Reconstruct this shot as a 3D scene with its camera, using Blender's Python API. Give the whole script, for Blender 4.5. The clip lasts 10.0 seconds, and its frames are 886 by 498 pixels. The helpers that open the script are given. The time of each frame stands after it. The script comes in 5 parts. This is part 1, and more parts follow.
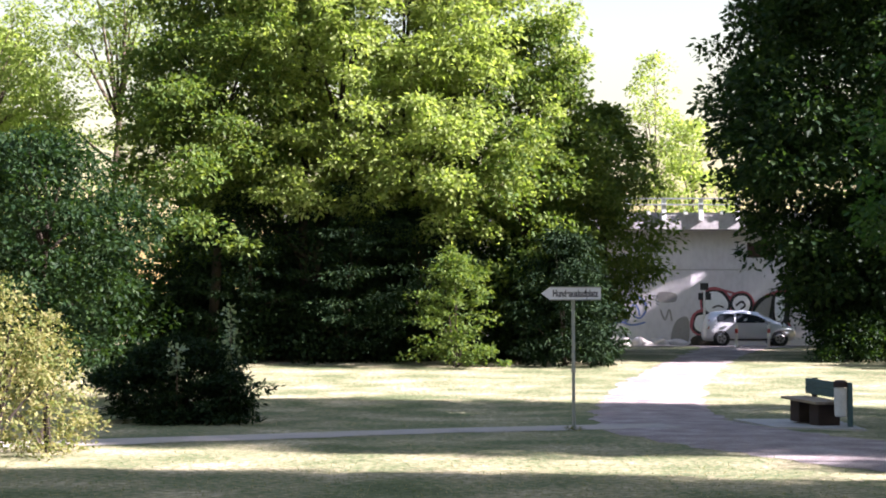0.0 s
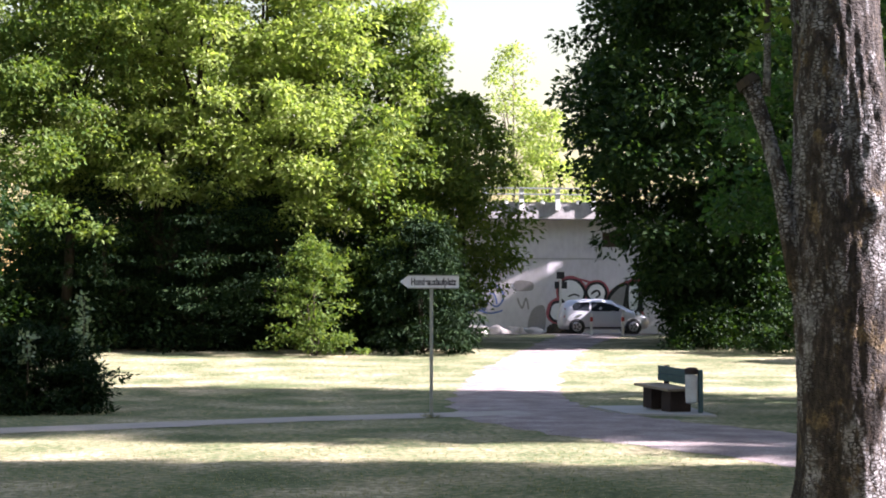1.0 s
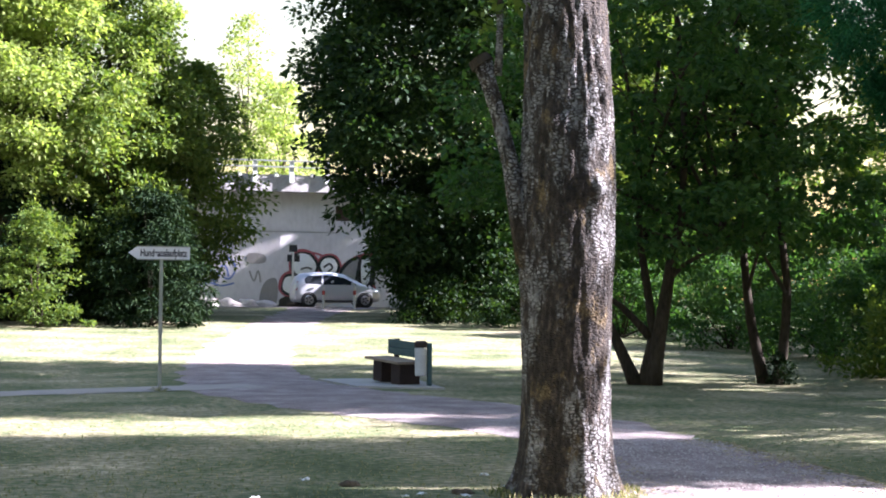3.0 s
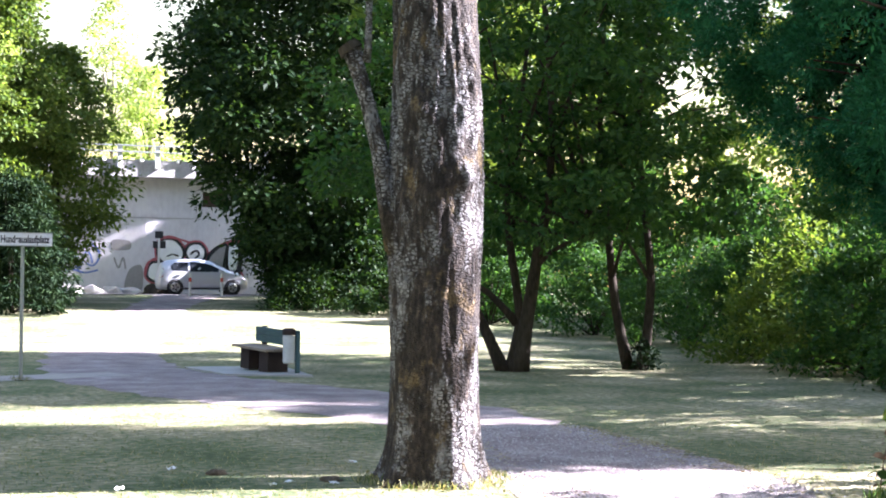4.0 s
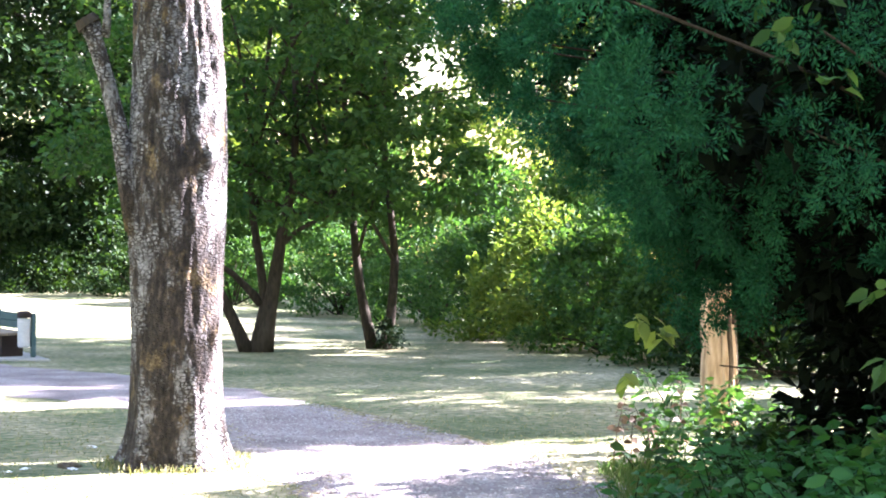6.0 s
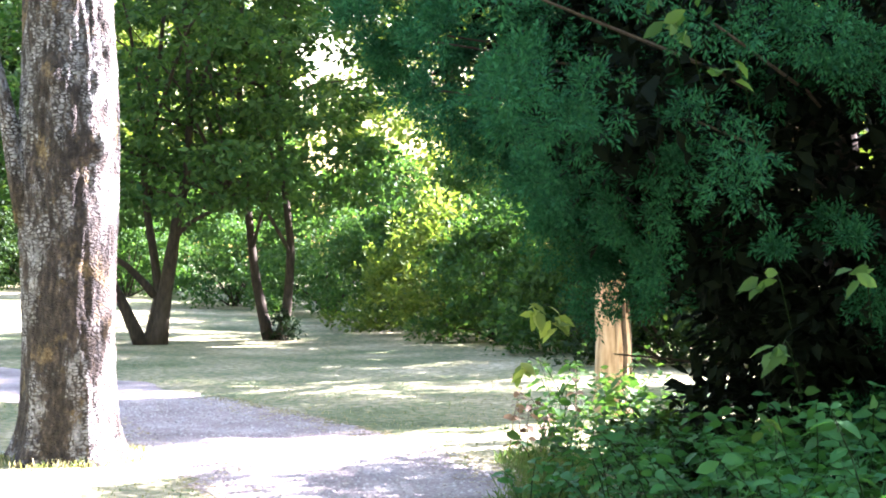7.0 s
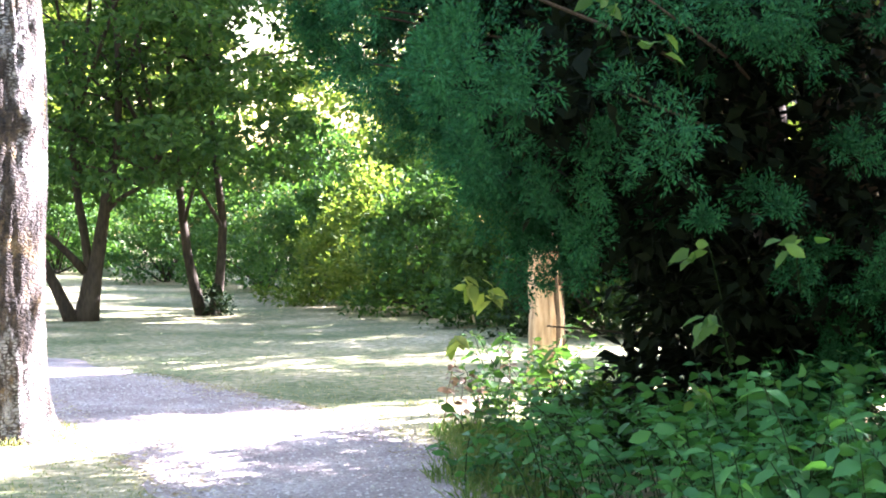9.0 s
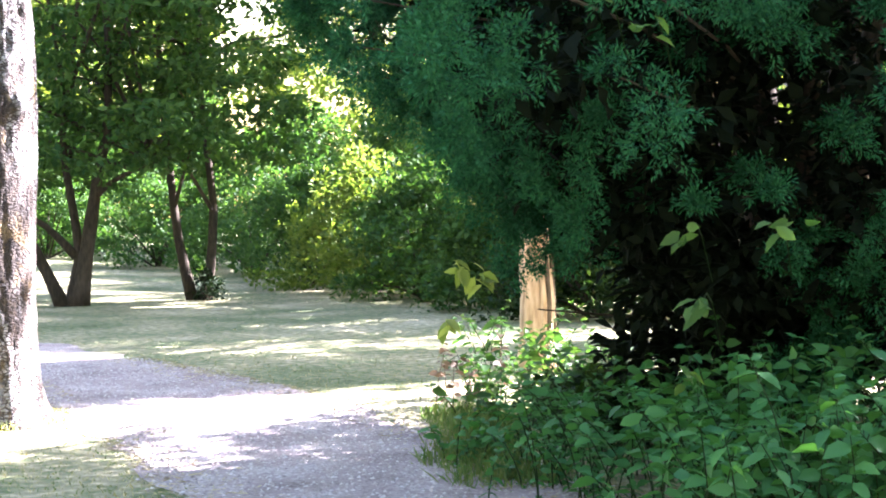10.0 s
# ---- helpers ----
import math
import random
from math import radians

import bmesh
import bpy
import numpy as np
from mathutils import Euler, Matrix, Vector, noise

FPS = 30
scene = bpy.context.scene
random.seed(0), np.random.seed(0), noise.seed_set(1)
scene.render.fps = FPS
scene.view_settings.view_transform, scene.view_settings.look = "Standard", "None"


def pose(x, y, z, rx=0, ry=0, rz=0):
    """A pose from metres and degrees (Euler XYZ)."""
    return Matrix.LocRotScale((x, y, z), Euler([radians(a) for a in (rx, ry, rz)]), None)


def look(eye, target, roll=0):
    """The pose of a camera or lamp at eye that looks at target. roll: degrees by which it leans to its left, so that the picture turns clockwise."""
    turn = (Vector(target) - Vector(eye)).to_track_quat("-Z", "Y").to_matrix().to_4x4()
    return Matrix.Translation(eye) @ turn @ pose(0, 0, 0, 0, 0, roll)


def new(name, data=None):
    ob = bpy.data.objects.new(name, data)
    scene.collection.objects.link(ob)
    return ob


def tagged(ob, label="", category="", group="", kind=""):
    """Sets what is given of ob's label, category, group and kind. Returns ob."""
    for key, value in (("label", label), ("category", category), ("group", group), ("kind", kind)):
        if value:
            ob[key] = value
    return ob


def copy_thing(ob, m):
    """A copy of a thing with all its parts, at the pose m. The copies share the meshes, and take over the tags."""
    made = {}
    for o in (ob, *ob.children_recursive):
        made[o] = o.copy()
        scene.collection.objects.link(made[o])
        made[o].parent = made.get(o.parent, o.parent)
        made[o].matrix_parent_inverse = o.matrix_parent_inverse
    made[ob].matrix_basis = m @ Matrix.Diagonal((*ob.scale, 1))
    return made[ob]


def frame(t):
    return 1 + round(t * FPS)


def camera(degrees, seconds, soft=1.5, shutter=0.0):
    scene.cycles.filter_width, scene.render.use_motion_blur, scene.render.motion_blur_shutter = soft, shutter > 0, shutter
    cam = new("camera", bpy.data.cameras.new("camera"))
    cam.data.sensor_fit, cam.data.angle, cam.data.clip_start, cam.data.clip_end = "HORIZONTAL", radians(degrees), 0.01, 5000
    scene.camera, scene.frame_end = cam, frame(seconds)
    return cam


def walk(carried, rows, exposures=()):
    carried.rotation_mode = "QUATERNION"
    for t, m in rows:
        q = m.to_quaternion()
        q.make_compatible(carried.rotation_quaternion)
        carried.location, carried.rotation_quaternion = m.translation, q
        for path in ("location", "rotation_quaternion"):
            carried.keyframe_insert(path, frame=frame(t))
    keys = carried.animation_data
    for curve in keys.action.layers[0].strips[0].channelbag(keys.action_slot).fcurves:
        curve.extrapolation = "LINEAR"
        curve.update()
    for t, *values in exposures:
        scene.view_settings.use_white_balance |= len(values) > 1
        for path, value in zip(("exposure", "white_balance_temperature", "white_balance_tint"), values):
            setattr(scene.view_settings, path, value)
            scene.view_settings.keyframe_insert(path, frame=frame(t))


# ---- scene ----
# a camera on one spot that turns to the right: seconds, yaw, pitch, roll
EYE = 1.6
cam = camera(33.6, 10.0, soft=1.9)
ROWS = [
    (0.0, -0.00, 3.40, 0.00),
    (0.5, -2.67, 3.22, 0.01),
    (1.0, -5.52, 2.94, -0.01),
    (1.5, -8.18, 2.70, -0.10),
    (2.0, -10.93, 2.44, -0.24),
    (2.5, -13.40, 2.19, -0.40),
    (4.0, -21.07, 1.48, -0.47),
    (4.5, -23.46, 1.28, -0.41),
    (5.0, -26.05, 1.10, -0.34),
    (5.5, -28.44, 0.93, -0.25),
    (6.0, -31.02, 0.76, -0.20),
    (7.5, -36.34, 0.18, 0.18),
    (8.0, -37.11, -0.05, 0.30),
    (8.5, -37.42, -0.32, 0.36),
    (9.0, -37.67, -0.65, 0.47),
    (9.5, -37.85, -0.97, 0.54),
    (10.0, -38.02, -1.29, 0.62),
]
EXPOSURES = [(0.0, 2.7, 5950, 32), (1.0, 2.7, 5950, 32), (2.5, 2.85, 5750, 29), (4.0, 3.5, 5600, 29), (5.5, 4.28, 5650, 31), (7.5, 5.0, 5800, 33), (8.5, 5.0, 5800, 33), (10.0, 4.9, 5800, 33)]
walk(cam, [(t, pose(0, 0, EYE, 90 + pitch, roll, yaw)) for t, yaw, pitch, roll in ROWS], EXPOSURES)

# ---- light ----
SUN_AZ, SUN_EL = radians(102), radians(32)     # clockwise from +y; the sun stands low on the right
world = bpy.data.worlds.new("sky")
scene.world = world
world.use_nodes = True
wn = world.node_tree
sky = wn.nodes.new("ShaderNodeTexSky")
sky.sky_type = "NISHITA"
sky.sun_disc = False
sky.dust_density, sky.air_density, sky.ozone_density = 1.0, 2.3, 0.6
sky.sun_elevation, sky.sun_rotation = SUN_EL, SUN_AZ
wn.links.new(sky.outputs[0], wn.nodes["Background"].inputs[0])
wn.nodes["Background"].inputs[1].default_value = 0.036
sun_data = bpy.data.lights.new("sun", "SUN")
sun_data.energy, sun_data.angle, sun_data.color = 5.0, radians(0.6), (1.0, 0.945, 0.84)
sun = new("sun", sun_data)
to_sun = Vector((math.sin(SUN_AZ) * math.cos(SUN_EL), math.cos(SUN_AZ) * math.cos(SUN_EL), math.sin(SUN_EL)))
sun.matrix_world = look(to_sun * 60, (0, 0, 0))


# ---- materials ----
def shader(name, stops, scale=4.0, fine=40.0, rough=0.8, bump=0.3, depth=0.01, metal=0.0, stretch=(1, 1, 1), spec=0.3, island=False):
    """Two scales of noise over a ramp of colours, with relief."""
    m = bpy.data.materials.new(name)
    m.use_nodes = True
    nt = m.node_tree
    p = nt.nodes["Principled BSDF"]
    tc, mp = nt.nodes.new("ShaderNodeTexCoord"), nt.nodes.new("ShaderNodeMapping")
    mp.inputs["Scale"].default_value = stretch
    nt.links.new(tc.outputs["Object"], mp.inputs[0])
    a, b = nt.nodes.new("ShaderNodeTexNoise"), nt.nodes.new("ShaderNodeTexNoise")
    for n, s, d in ((a, scale, 3), (b, fine, 4)):
        n.inputs["Scale"].default_value, n.inputs["Detail"].default_value = s, d
        nt.links.new(mp.outputs[0], n.inputs["Vector"])
    mix = nt.nodes.new("ShaderNodeMix")
    mix.inputs["Factor"].default_value = 0.5
    nt.links.new(a.outputs[0], mix.inputs["A"])
    nt.links.new(b.outputs[0], mix.inputs["B"])
    ramp = nt.nodes.new("ShaderNodeValToRGB")
    el = ramp.color_ramp.elements
    lo, hi = 0.34, 0.66
    while len(el) < len(stops):
        el.new(0.5)
    for i, c in enumerate(stops):
        el[i].position = lo + (hi - lo) * i / max(1, len(stops) - 1)
        el[i].color = (*c, 1)
    nt.links.new(mix.outputs[0], ramp.inputs[0])
    nt.links.new(ramp.outputs[0], p.inputs["Base Color"])
    p.inputs["Roughness"].default_value, p.inputs["Metallic"].default_value = rough, metal
    p.inputs["Specular IOR Level"].default_value = spec
    if bump:
        bn = nt.nodes.new("ShaderNodeBump")
        bn.inputs["Strength"].default_value, bn.inputs["Distance"].default_value = bump, depth
        nt.links.new(b.outputs[0], bn.inputs["Height"])
        nt.links.new(bn.outputs[0], p.inputs["Normal"])
    return m


def leaf_shader(name, stops, through_light=0.4, rough=0.6, spec=0.15, glow=(1.5, 1.5, 0.5)):
    """Leaves: a colour of its own for each leaf, light passing through the blade."""
    m = bpy.data.materials.new(name)
    m.use_nodes = True
    nt = m.node_tree
    p, out = nt.nodes["Principled BSDF"], nt.nodes["Material Output"]
    g, ramp = nt.nodes.new("ShaderNodeNewGeometry"), nt.nodes.new("ShaderNodeValToRGB")
    el = ramp.color_ramp.elements
    while len(el) < len(stops):
        el.new(0.5)
    for i, c in enumerate(stops):
        el[i].position, el[i].color = i / (len(stops) - 1), (*c, 1)
    nt.links.new(g.outputs["Random Per Island"], ramp.inputs[0])
    nt.links.new(ramp.outputs[0], p.inputs["Base Color"])
    p.inputs["Roughness"].default_value, p.inputs["Specular IOR Level"].default_value = rough, spec
    t, mx, tint = nt.nodes.new("ShaderNodeBsdfTranslucent"), nt.nodes.new("ShaderNodeMixShader"), nt.nodes.new("ShaderNodeMix")
    tint.data_type, tint.blend_type = "RGBA", "MULTIPLY"
    tint.inputs["Factor"].default_value = 1.0
    nt.links.new(ramp.outputs[0], tint.inputs["A"])
    tint.inputs["B"].default_value = (*glow, 1)
    nt.links.new(tint.outputs["Result"], t.inputs[0])
    mx.inputs[0].default_value = through_light
    nt.links.new(p.outputs[0], mx.inputs[1])
    nt.links.new(t.outputs[0], mx.inputs[2])
    nt.links.new(mx.outputs[0], out.inputs[0])
    return m


def plain(name, colour, rough=0.5, metal=0.0, fine=60.0, vary=0.85, bump=0.05):
    return shader(name, [tuple(c * vary for c in colour), colour], 3.0, fine, rough, bump, 0.002, metal, spec=0.5)


M_GROUND = shader("lawn", [(0.0583, 0.08, 0.0364), (0.111, 0.13, 0.0624), (0.235, 0.212, 0.128), (0.43, 0.375, 0.25)], 0.55, 9.0, 0.95, 0.9, 0.05, spec=0.1)
M_GRASS = leaf_shader("grass_blades", [(0.0805, 0.12, 0.0421), (0.134, 0.162, 0.0702), (0.38, 0.325, 0.215), (0.21, 0.21, 0.112)], 0.3, 0.6, 0.15)
M_PATH = shader("gravel", [(0.135, 0.105, 0.104), (0.225, 0.185, 0.18), (0.28, 0.24, 0.23), (0.39, 0.35, 0.335)], 1.6, 34.0, 0.95, 1.0, 0.03, spec=0.15)
M_TRACK = shader("trodden_soil", [(0.24, 0.22, 0.20), (0.34, 0.31, 0.28), (0.27, 0.25, 0.19)], 1.1, 60.0, 0.95, 0.6, 0.012, spec=0.1)
M_ASPHALT = shader("asphalt", [(0.12, 0.11, 0.115), (0.17, 0.155, 0.16)], 0.7, 120.0, 0.9, 0.4, 0.006)
M_SLAB = shader("concrete_slab", [(0.27, 0.26, 0.25), (0.36, 0.35, 0.33)], 2.0, 60.0, 0.9, 0.3, 0.004)
M_WALL = shader("abutment_concrete", [(0.57, 0.535, 0.57), (0.66, 0.625, 0.66), (0.71, 0.68, 0.71)], 0.35, 5.0, 0.9, 0.2, 0.01, stretch=(1, 1, 0.5))
M_DECK = shader("deck_concrete", [(0.32, 0.30, 0.30), (0.48, 0.46, 0.46)], 0.6, 8.0, 0.9, 0.2, 0.01)
M_BARK = shader("bark", [(0.035, 0.028, 0.02), (0.09, 0.07, 0.05), (0.15, 0.12, 0.085)], 3.0, 22.0, 0.95, 0.8, 0.03, stretch=(1, 1, 0.25), spec=0.1)
M_BARK_DARK = shader("dark_bark", [(0.02, 0.017, 0.013), (0.06, 0.048, 0.036)], 3.0, 24.0, 0.95, 0.7, 0.02, stretch=(1, 1, 0.3), spec=0.1)
M_LEAF_MID = leaf_shader("leaf_green", [(0.045, 0.09, 0.018), (0.08, 0.13, 0.03), (0.13, 0.175, 0.045), (0.06, 0.105, 0.022)], 0.42)
M_LEAF_LIGHT = leaf_shader("leaf_yellow_green", [(0.134, 0.19, 0.0448), (0.213, 0.274, 0.0784), (0.291, 0.336, 0.123), (0.112, 0.168, 0.0403)], 0.5, glow=(1.4, 1.5, 0.6))
# green lowered to near black: shade under the trees put into the leaves
M_LEAF_SHADE = leaf_shader("leaf_shade_green", [(0.00544, 0.019, 0.00544), (0.0109, 0.0286, 0.00816), (0.0238, 0.0476, 0.0122), (0.00816, 0.0231, 0.00748)], 0.35, glow=(1.6, 1.6, 0.4))
M_MAPLE = leaf_shader("leaf_maple", [(0.018, 0.054, 0.0158), (0.0315, 0.0792, 0.0238), (0.063, 0.117, 0.0333), (0.0234, 0.063, 0.019)], 0.45, glow=(1.35, 1.5, 0.5))
# blue-green lowered too; part of the shade is put into this colour
M_LEAF_TEAL_SHADE = leaf_shader("leaf_blue_green_shade", [(0.0075, 0.0235, 0.008), (0.0145, 0.036, 0.0115), (0.032, 0.06, 0.017)], 0.35)
M_CONIFER = leaf_shader("needles", [(0.00819, 0.05, 0.0233), (0.0153, 0.0809, 0.0365), (0.0284, 0.123, 0.0542), (0.00979, 0.0559, 0.0265)], 0.15, 0.75, 0.06, (1.3, 1.5, 0.6))
# near-black needles: the shade inside the yew is put into their colour
M_INNER_SHADE = leaf_shader("shaded_needles", [(0.00288, 0.00576, 0.00324), (0.00504, 0.00864, 0.00468)], 0.05, 0.8, 0.05)
# dark juniper needles, lowered further to hold the shade at the wood's foot
M_JUNIPER_SHADE = leaf_shader("juniper_shade_needles", [(0.0049, 0.014, 0.0063), (0.0098, 0.0238, 0.0091), (0.021, 0.0385, 0.0126)], 0.12, 0.7, 0.08)
M_GOLD = leaf_shader("leaf_golden", [(0.114, 0.15, 0.0425), (0.19, 0.2, 0.0723), (0.266, 0.235, 0.102), (0.0712, 0.115, 0.0272)], 0.4, glow=(1.25, 1.25, 0.7))
M_PALE = leaf_shader("leaf_pale", [(0.16, 0.22, 0.15), (0.24, 0.30, 0.22)], 0.3)
M_SHRUB = leaf_shader("leaf_shrub", [(0.0224, 0.0935, 0.0262), (0.0319, 0.121, 0.0349), (0.0478, 0.15, 0.0436), (0.0255, 0.103, 0.0436)], 0.35, 0.55, 0.15)
M_DRY = leaf_shader("leaf_dry", [(0.09, 0.06, 0.038), (0.15, 0.11, 0.075)], 0.25, glow=(1.15, 1.05, 0.9))


# ---- helpers of this place ----
def ground_z(x, y):
    """Flat lawn near the camera that climbs to the road."""
    s = min(1.0, max(0.0, (y - 28) / 36))
    return 1.15 * s * s * (3 - 2 * s)


def mesh_of(name, verts, faces, material, smooth=False):
    me = bpy.data.meshes.new(name)
    me.from_pydata([tuple(v) for v in verts], [], faces)
    me.materials.append(material)
    if smooth:
        me.polygons.foreach_set("use_smooth", [True] * len(me.polygons))
    me.update()
    return me


def part(name, bm, material, parent=None, label="", smooth=False):
    """Links a bmesh (or a mesh) as one object under a thing or a part."""
    if isinstance(bm, bmesh.types.BMesh):
        me = bpy.data.meshes.new(name)
        bm.to_mesh(me)
        bm.free()
        me.materials.append(material)
        if smooth:
            me.polygons.foreach_set("use_smooth", [True] * len(me.polygons))
    else:
        me = bm
    ob = new(name, me)
    ob.parent = parent
    if label:
        ob["label"] = label
    return ob


def thing(name, label, category, m, group="", kind=""):
    ob = tagged(new(name), label, category, group, kind)
    ob.empty_display_size = 0.2
    ob.matrix_world = m
    return ob


def box(x0, y0, z0, x1, y1, z1, bevel=0.0, bm=None, m=None):
    bm = bm or bmesh.new()
    mm = Matrix.Translation(((x0 + x1) / 2, (y0 + y1) / 2, (z0 + z1) / 2)) @ Matrix.Diagonal((x1 - x0, y1 - y0, z1 - z0, 1))
    vs = bmesh.ops.create_cube(bm, size=1, matrix=(m @ mm) if m else mm)["verts"]
    if bevel:
        es = list({e for v in vs for e in v.link_edges})
        bmesh.ops.bevel(bm, geom=es, offset=bevel, segments=2, affect="EDGES", profile=0.6)
    return bm


def tube(pts, radii, sides=8, bm=None, cap=True, wob=0.0, rng=None):
    """A bent tapered tube along points."""
    bm = bm or bmesh.new()
    pts = [Vector(p) for p in pts]
    rings = []
    for i, p in enumerate(pts):
        d = (pts[min(i + 1, len(pts) - 1)] - pts[max(i - 1, 0)]).normalized()
        u = d.cross(Vector((0.31, 0.95, 0.05))).normalized()
        w = d.cross(u)
        ring = []
        for k in range(sides):
            a = 2 * math.pi * k / sides
            r = radii[i] * (1 + (rng.uniform(-wob, wob) if rng else 0))
            ring.append(bm.verts.new(p + (u * math.cos(a) + w * math.sin(a)) * r))
        rings.append(ring)
    for a, b in zip(rings, rings[1:]):
        for k in range(sides):
            bm.faces.new((a[k], a[(k + 1) % sides], b[(k + 1) % sides], b[k]))
    if cap:
        bm.faces.new(rings[-1])
        bm.faces.new(rings[0][::-1])
    return bm


def lathe(profile, sides=20, bm=None, m=Matrix.Identity(4)):
    bm = bm or bmesh.new()
    rings = [[bm.verts.new(m @ Vector((r * math.cos(2 * math.pi * k / sides), r * math.sin(2 * math.pi * k / sides), z))) for k in range(sides)] for r, z in profile]
    for a, b in zip(rings, rings[1:]):
        for k in range(sides):
            bm.faces.new((a[k], a[(k + 1) % sides], b[(k + 1) % sides], b[k]))
    bm.faces.new(rings[-1])
    bm.faces.new(rings[0][::-1])
    return bm


def unit(v):
    return v / np.maximum(1e-6, np.linalg.norm(v, axis=1))[:, None]


def leaf_mesh(name, base, way, length, width, material, rng, lift=0.6, blade=4):
    """Many small folded blades: a base point, a direction, a length and a width for each."""
    n = len(base)
    way = unit(way)
    up = rng.normal(0, 0.55, (n, 3)) + np.array([0, 0, lift])
    side = unit(np.cross(way, up))
    nrm = np.cross(side, way)
    L, W = length[:, None], width[:, None]
    if blade == 4:
        v = np.stack([base, base + way * L * 0.45 + side * W * 0.5 + nrm * W * 0.12, base + way * L - nrm * L * 0.10, base + way * L * 0.45 - side * W * 0.5 + nrm * W * 0.12], 1)
        f = np.array([[0, 1, 2], [0, 2, 3]])
    else:
        mid1, mid2 = base + way * L * 0.3, base + way * L * 0.65 - nrm * L * 0.05
        v = np.stack([base, mid1 + side * W * 0.46 + nrm * W * 0.14, mid2 + side * W * 0.42 + nrm * W * 0.10, base + way * L - nrm * L * 0.2,
                      mid2 - side * W * 0.42 + nrm * W * 0.10, mid1 - side * W * 0.46 + nrm * W * 0.14, mid1, mid2], 1)
        f = np.array([[0, 1, 6], [1, 2, 7], [1, 7, 6], [2, 3, 7], [0, 6, 5], [6, 7, 4], [6, 4, 5], [7, 3, 4]])
    k = v.shape[1]
    verts = v.reshape(-1, 3)
    faces = (f[None] + (np.arange(n) * k)[:, None, None]).reshape(-1, 3)
    me = bpy.data.meshes.new(name)
    me.vertices.add(len(verts))
    me.vertices.foreach_set("co", verts.astype(np.float32).ravel())
    me.loops.add(len(faces) * 3)
    me.loops.foreach_set("vertex_index", faces.astype(np.int32).ravel())
    me.polygons.add(len(faces))
    me.polygons.foreach_set("loop_start", np.arange(len(faces), dtype=np.int32) * 3)
    me.update(calc_edges=True)
    me.materials.append(material)
    return me


def cluster_leaves(name, centres, sizes, per, leaf, material, rng, flat=0.6, droop=0.25, narrow=0.55):
    """Leaves in clusters: each cluster is a flattened clump whose blades point outwards."""
    n = len(centres) * per
    c = np.repeat(centres, per, 0)
    s = np.repeat(sizes, per)
    off = unit(rng.normal(0, 1, (n, 3)) + np.array([0, 0, 0.45]))
    off *= np.where(rng.random(n) < 0.75, rng.uniform(0.72, 1.05, n), rng.uniform(0.1, 0.8, n))[:, None]
    swell = 1 + 0.25 * np.sin(off[:, 0] * 7 + c[:, 1] * 3) * np.sin(off[:, 1] * 6 + c[:, 2] * 5)
    off *= swell[:, None]
    off[:, 2] *= flat
    base = c + off * s[:, None]
    way = off + rng.normal(0, 0.5, (n, 3)) - np.array([0, 0, droop])
    ln = leaf * rng.uniform(0.65, 1.3, n)
    return leaf_mesh(name, base, way, ln, ln * narrow * rng.uniform(0.8, 1.2, n), material, rng, 0.9)


def crown_points(rng, height, base, radius, n, skew=0.0, top=0.55, ragged=0.28):
    """Cluster centres inside an uneven crown."""
    ph = rng.uniform(0, 6.28, 4)
    u = rng.random(n) ** 0.9
    a = rng.uniform(0, 2 * math.pi, n)
    env = np.sin(np.pi * np.clip(0.10 + u * 0.86, 0, 1)) ** top
    env *= 1 + ragged * (np.sin(2 * a + ph[0]) * 0.5 + np.sin(3 * a + 5 * u + ph[1]) * 0.5 + np.sin(9 * u + ph[2] + a) * 0.5)
    r = radius * env * np.where(rng.random(n) < 0.7, rng.uniform(0.72, 1.0, n), rng.uniform(0.1, 0.75, n))
    return np.stack([r * np.cos(a) + skew * u, r * np.sin(a), base + u * (height - base)], 1)


def spline(pts, step=0.35):
    """A smooth line through points of three numbers: a place, or (x, y, half width)."""
    out = []
    p = [pts[0]] + list(pts) + [pts[-1]]
    for i in range(1, len(p) - 2):
        a, b, c, d = (np.array(q, float) for q in p[i - 1:i + 3])
        n = max(2, int(np.linalg.norm(c[:2] - b[:2]) / step))
        for k in range(n):
            t = k / n
            out.append(0.5 * ((2 * b) + (-a + c) * t + (2 * a - 5 * b + 4 * c - d) * t * t + (-a + 3 * b - 3 * c + d) * t ** 3))
    out.append(np.array(pts[-1], float))
    return out


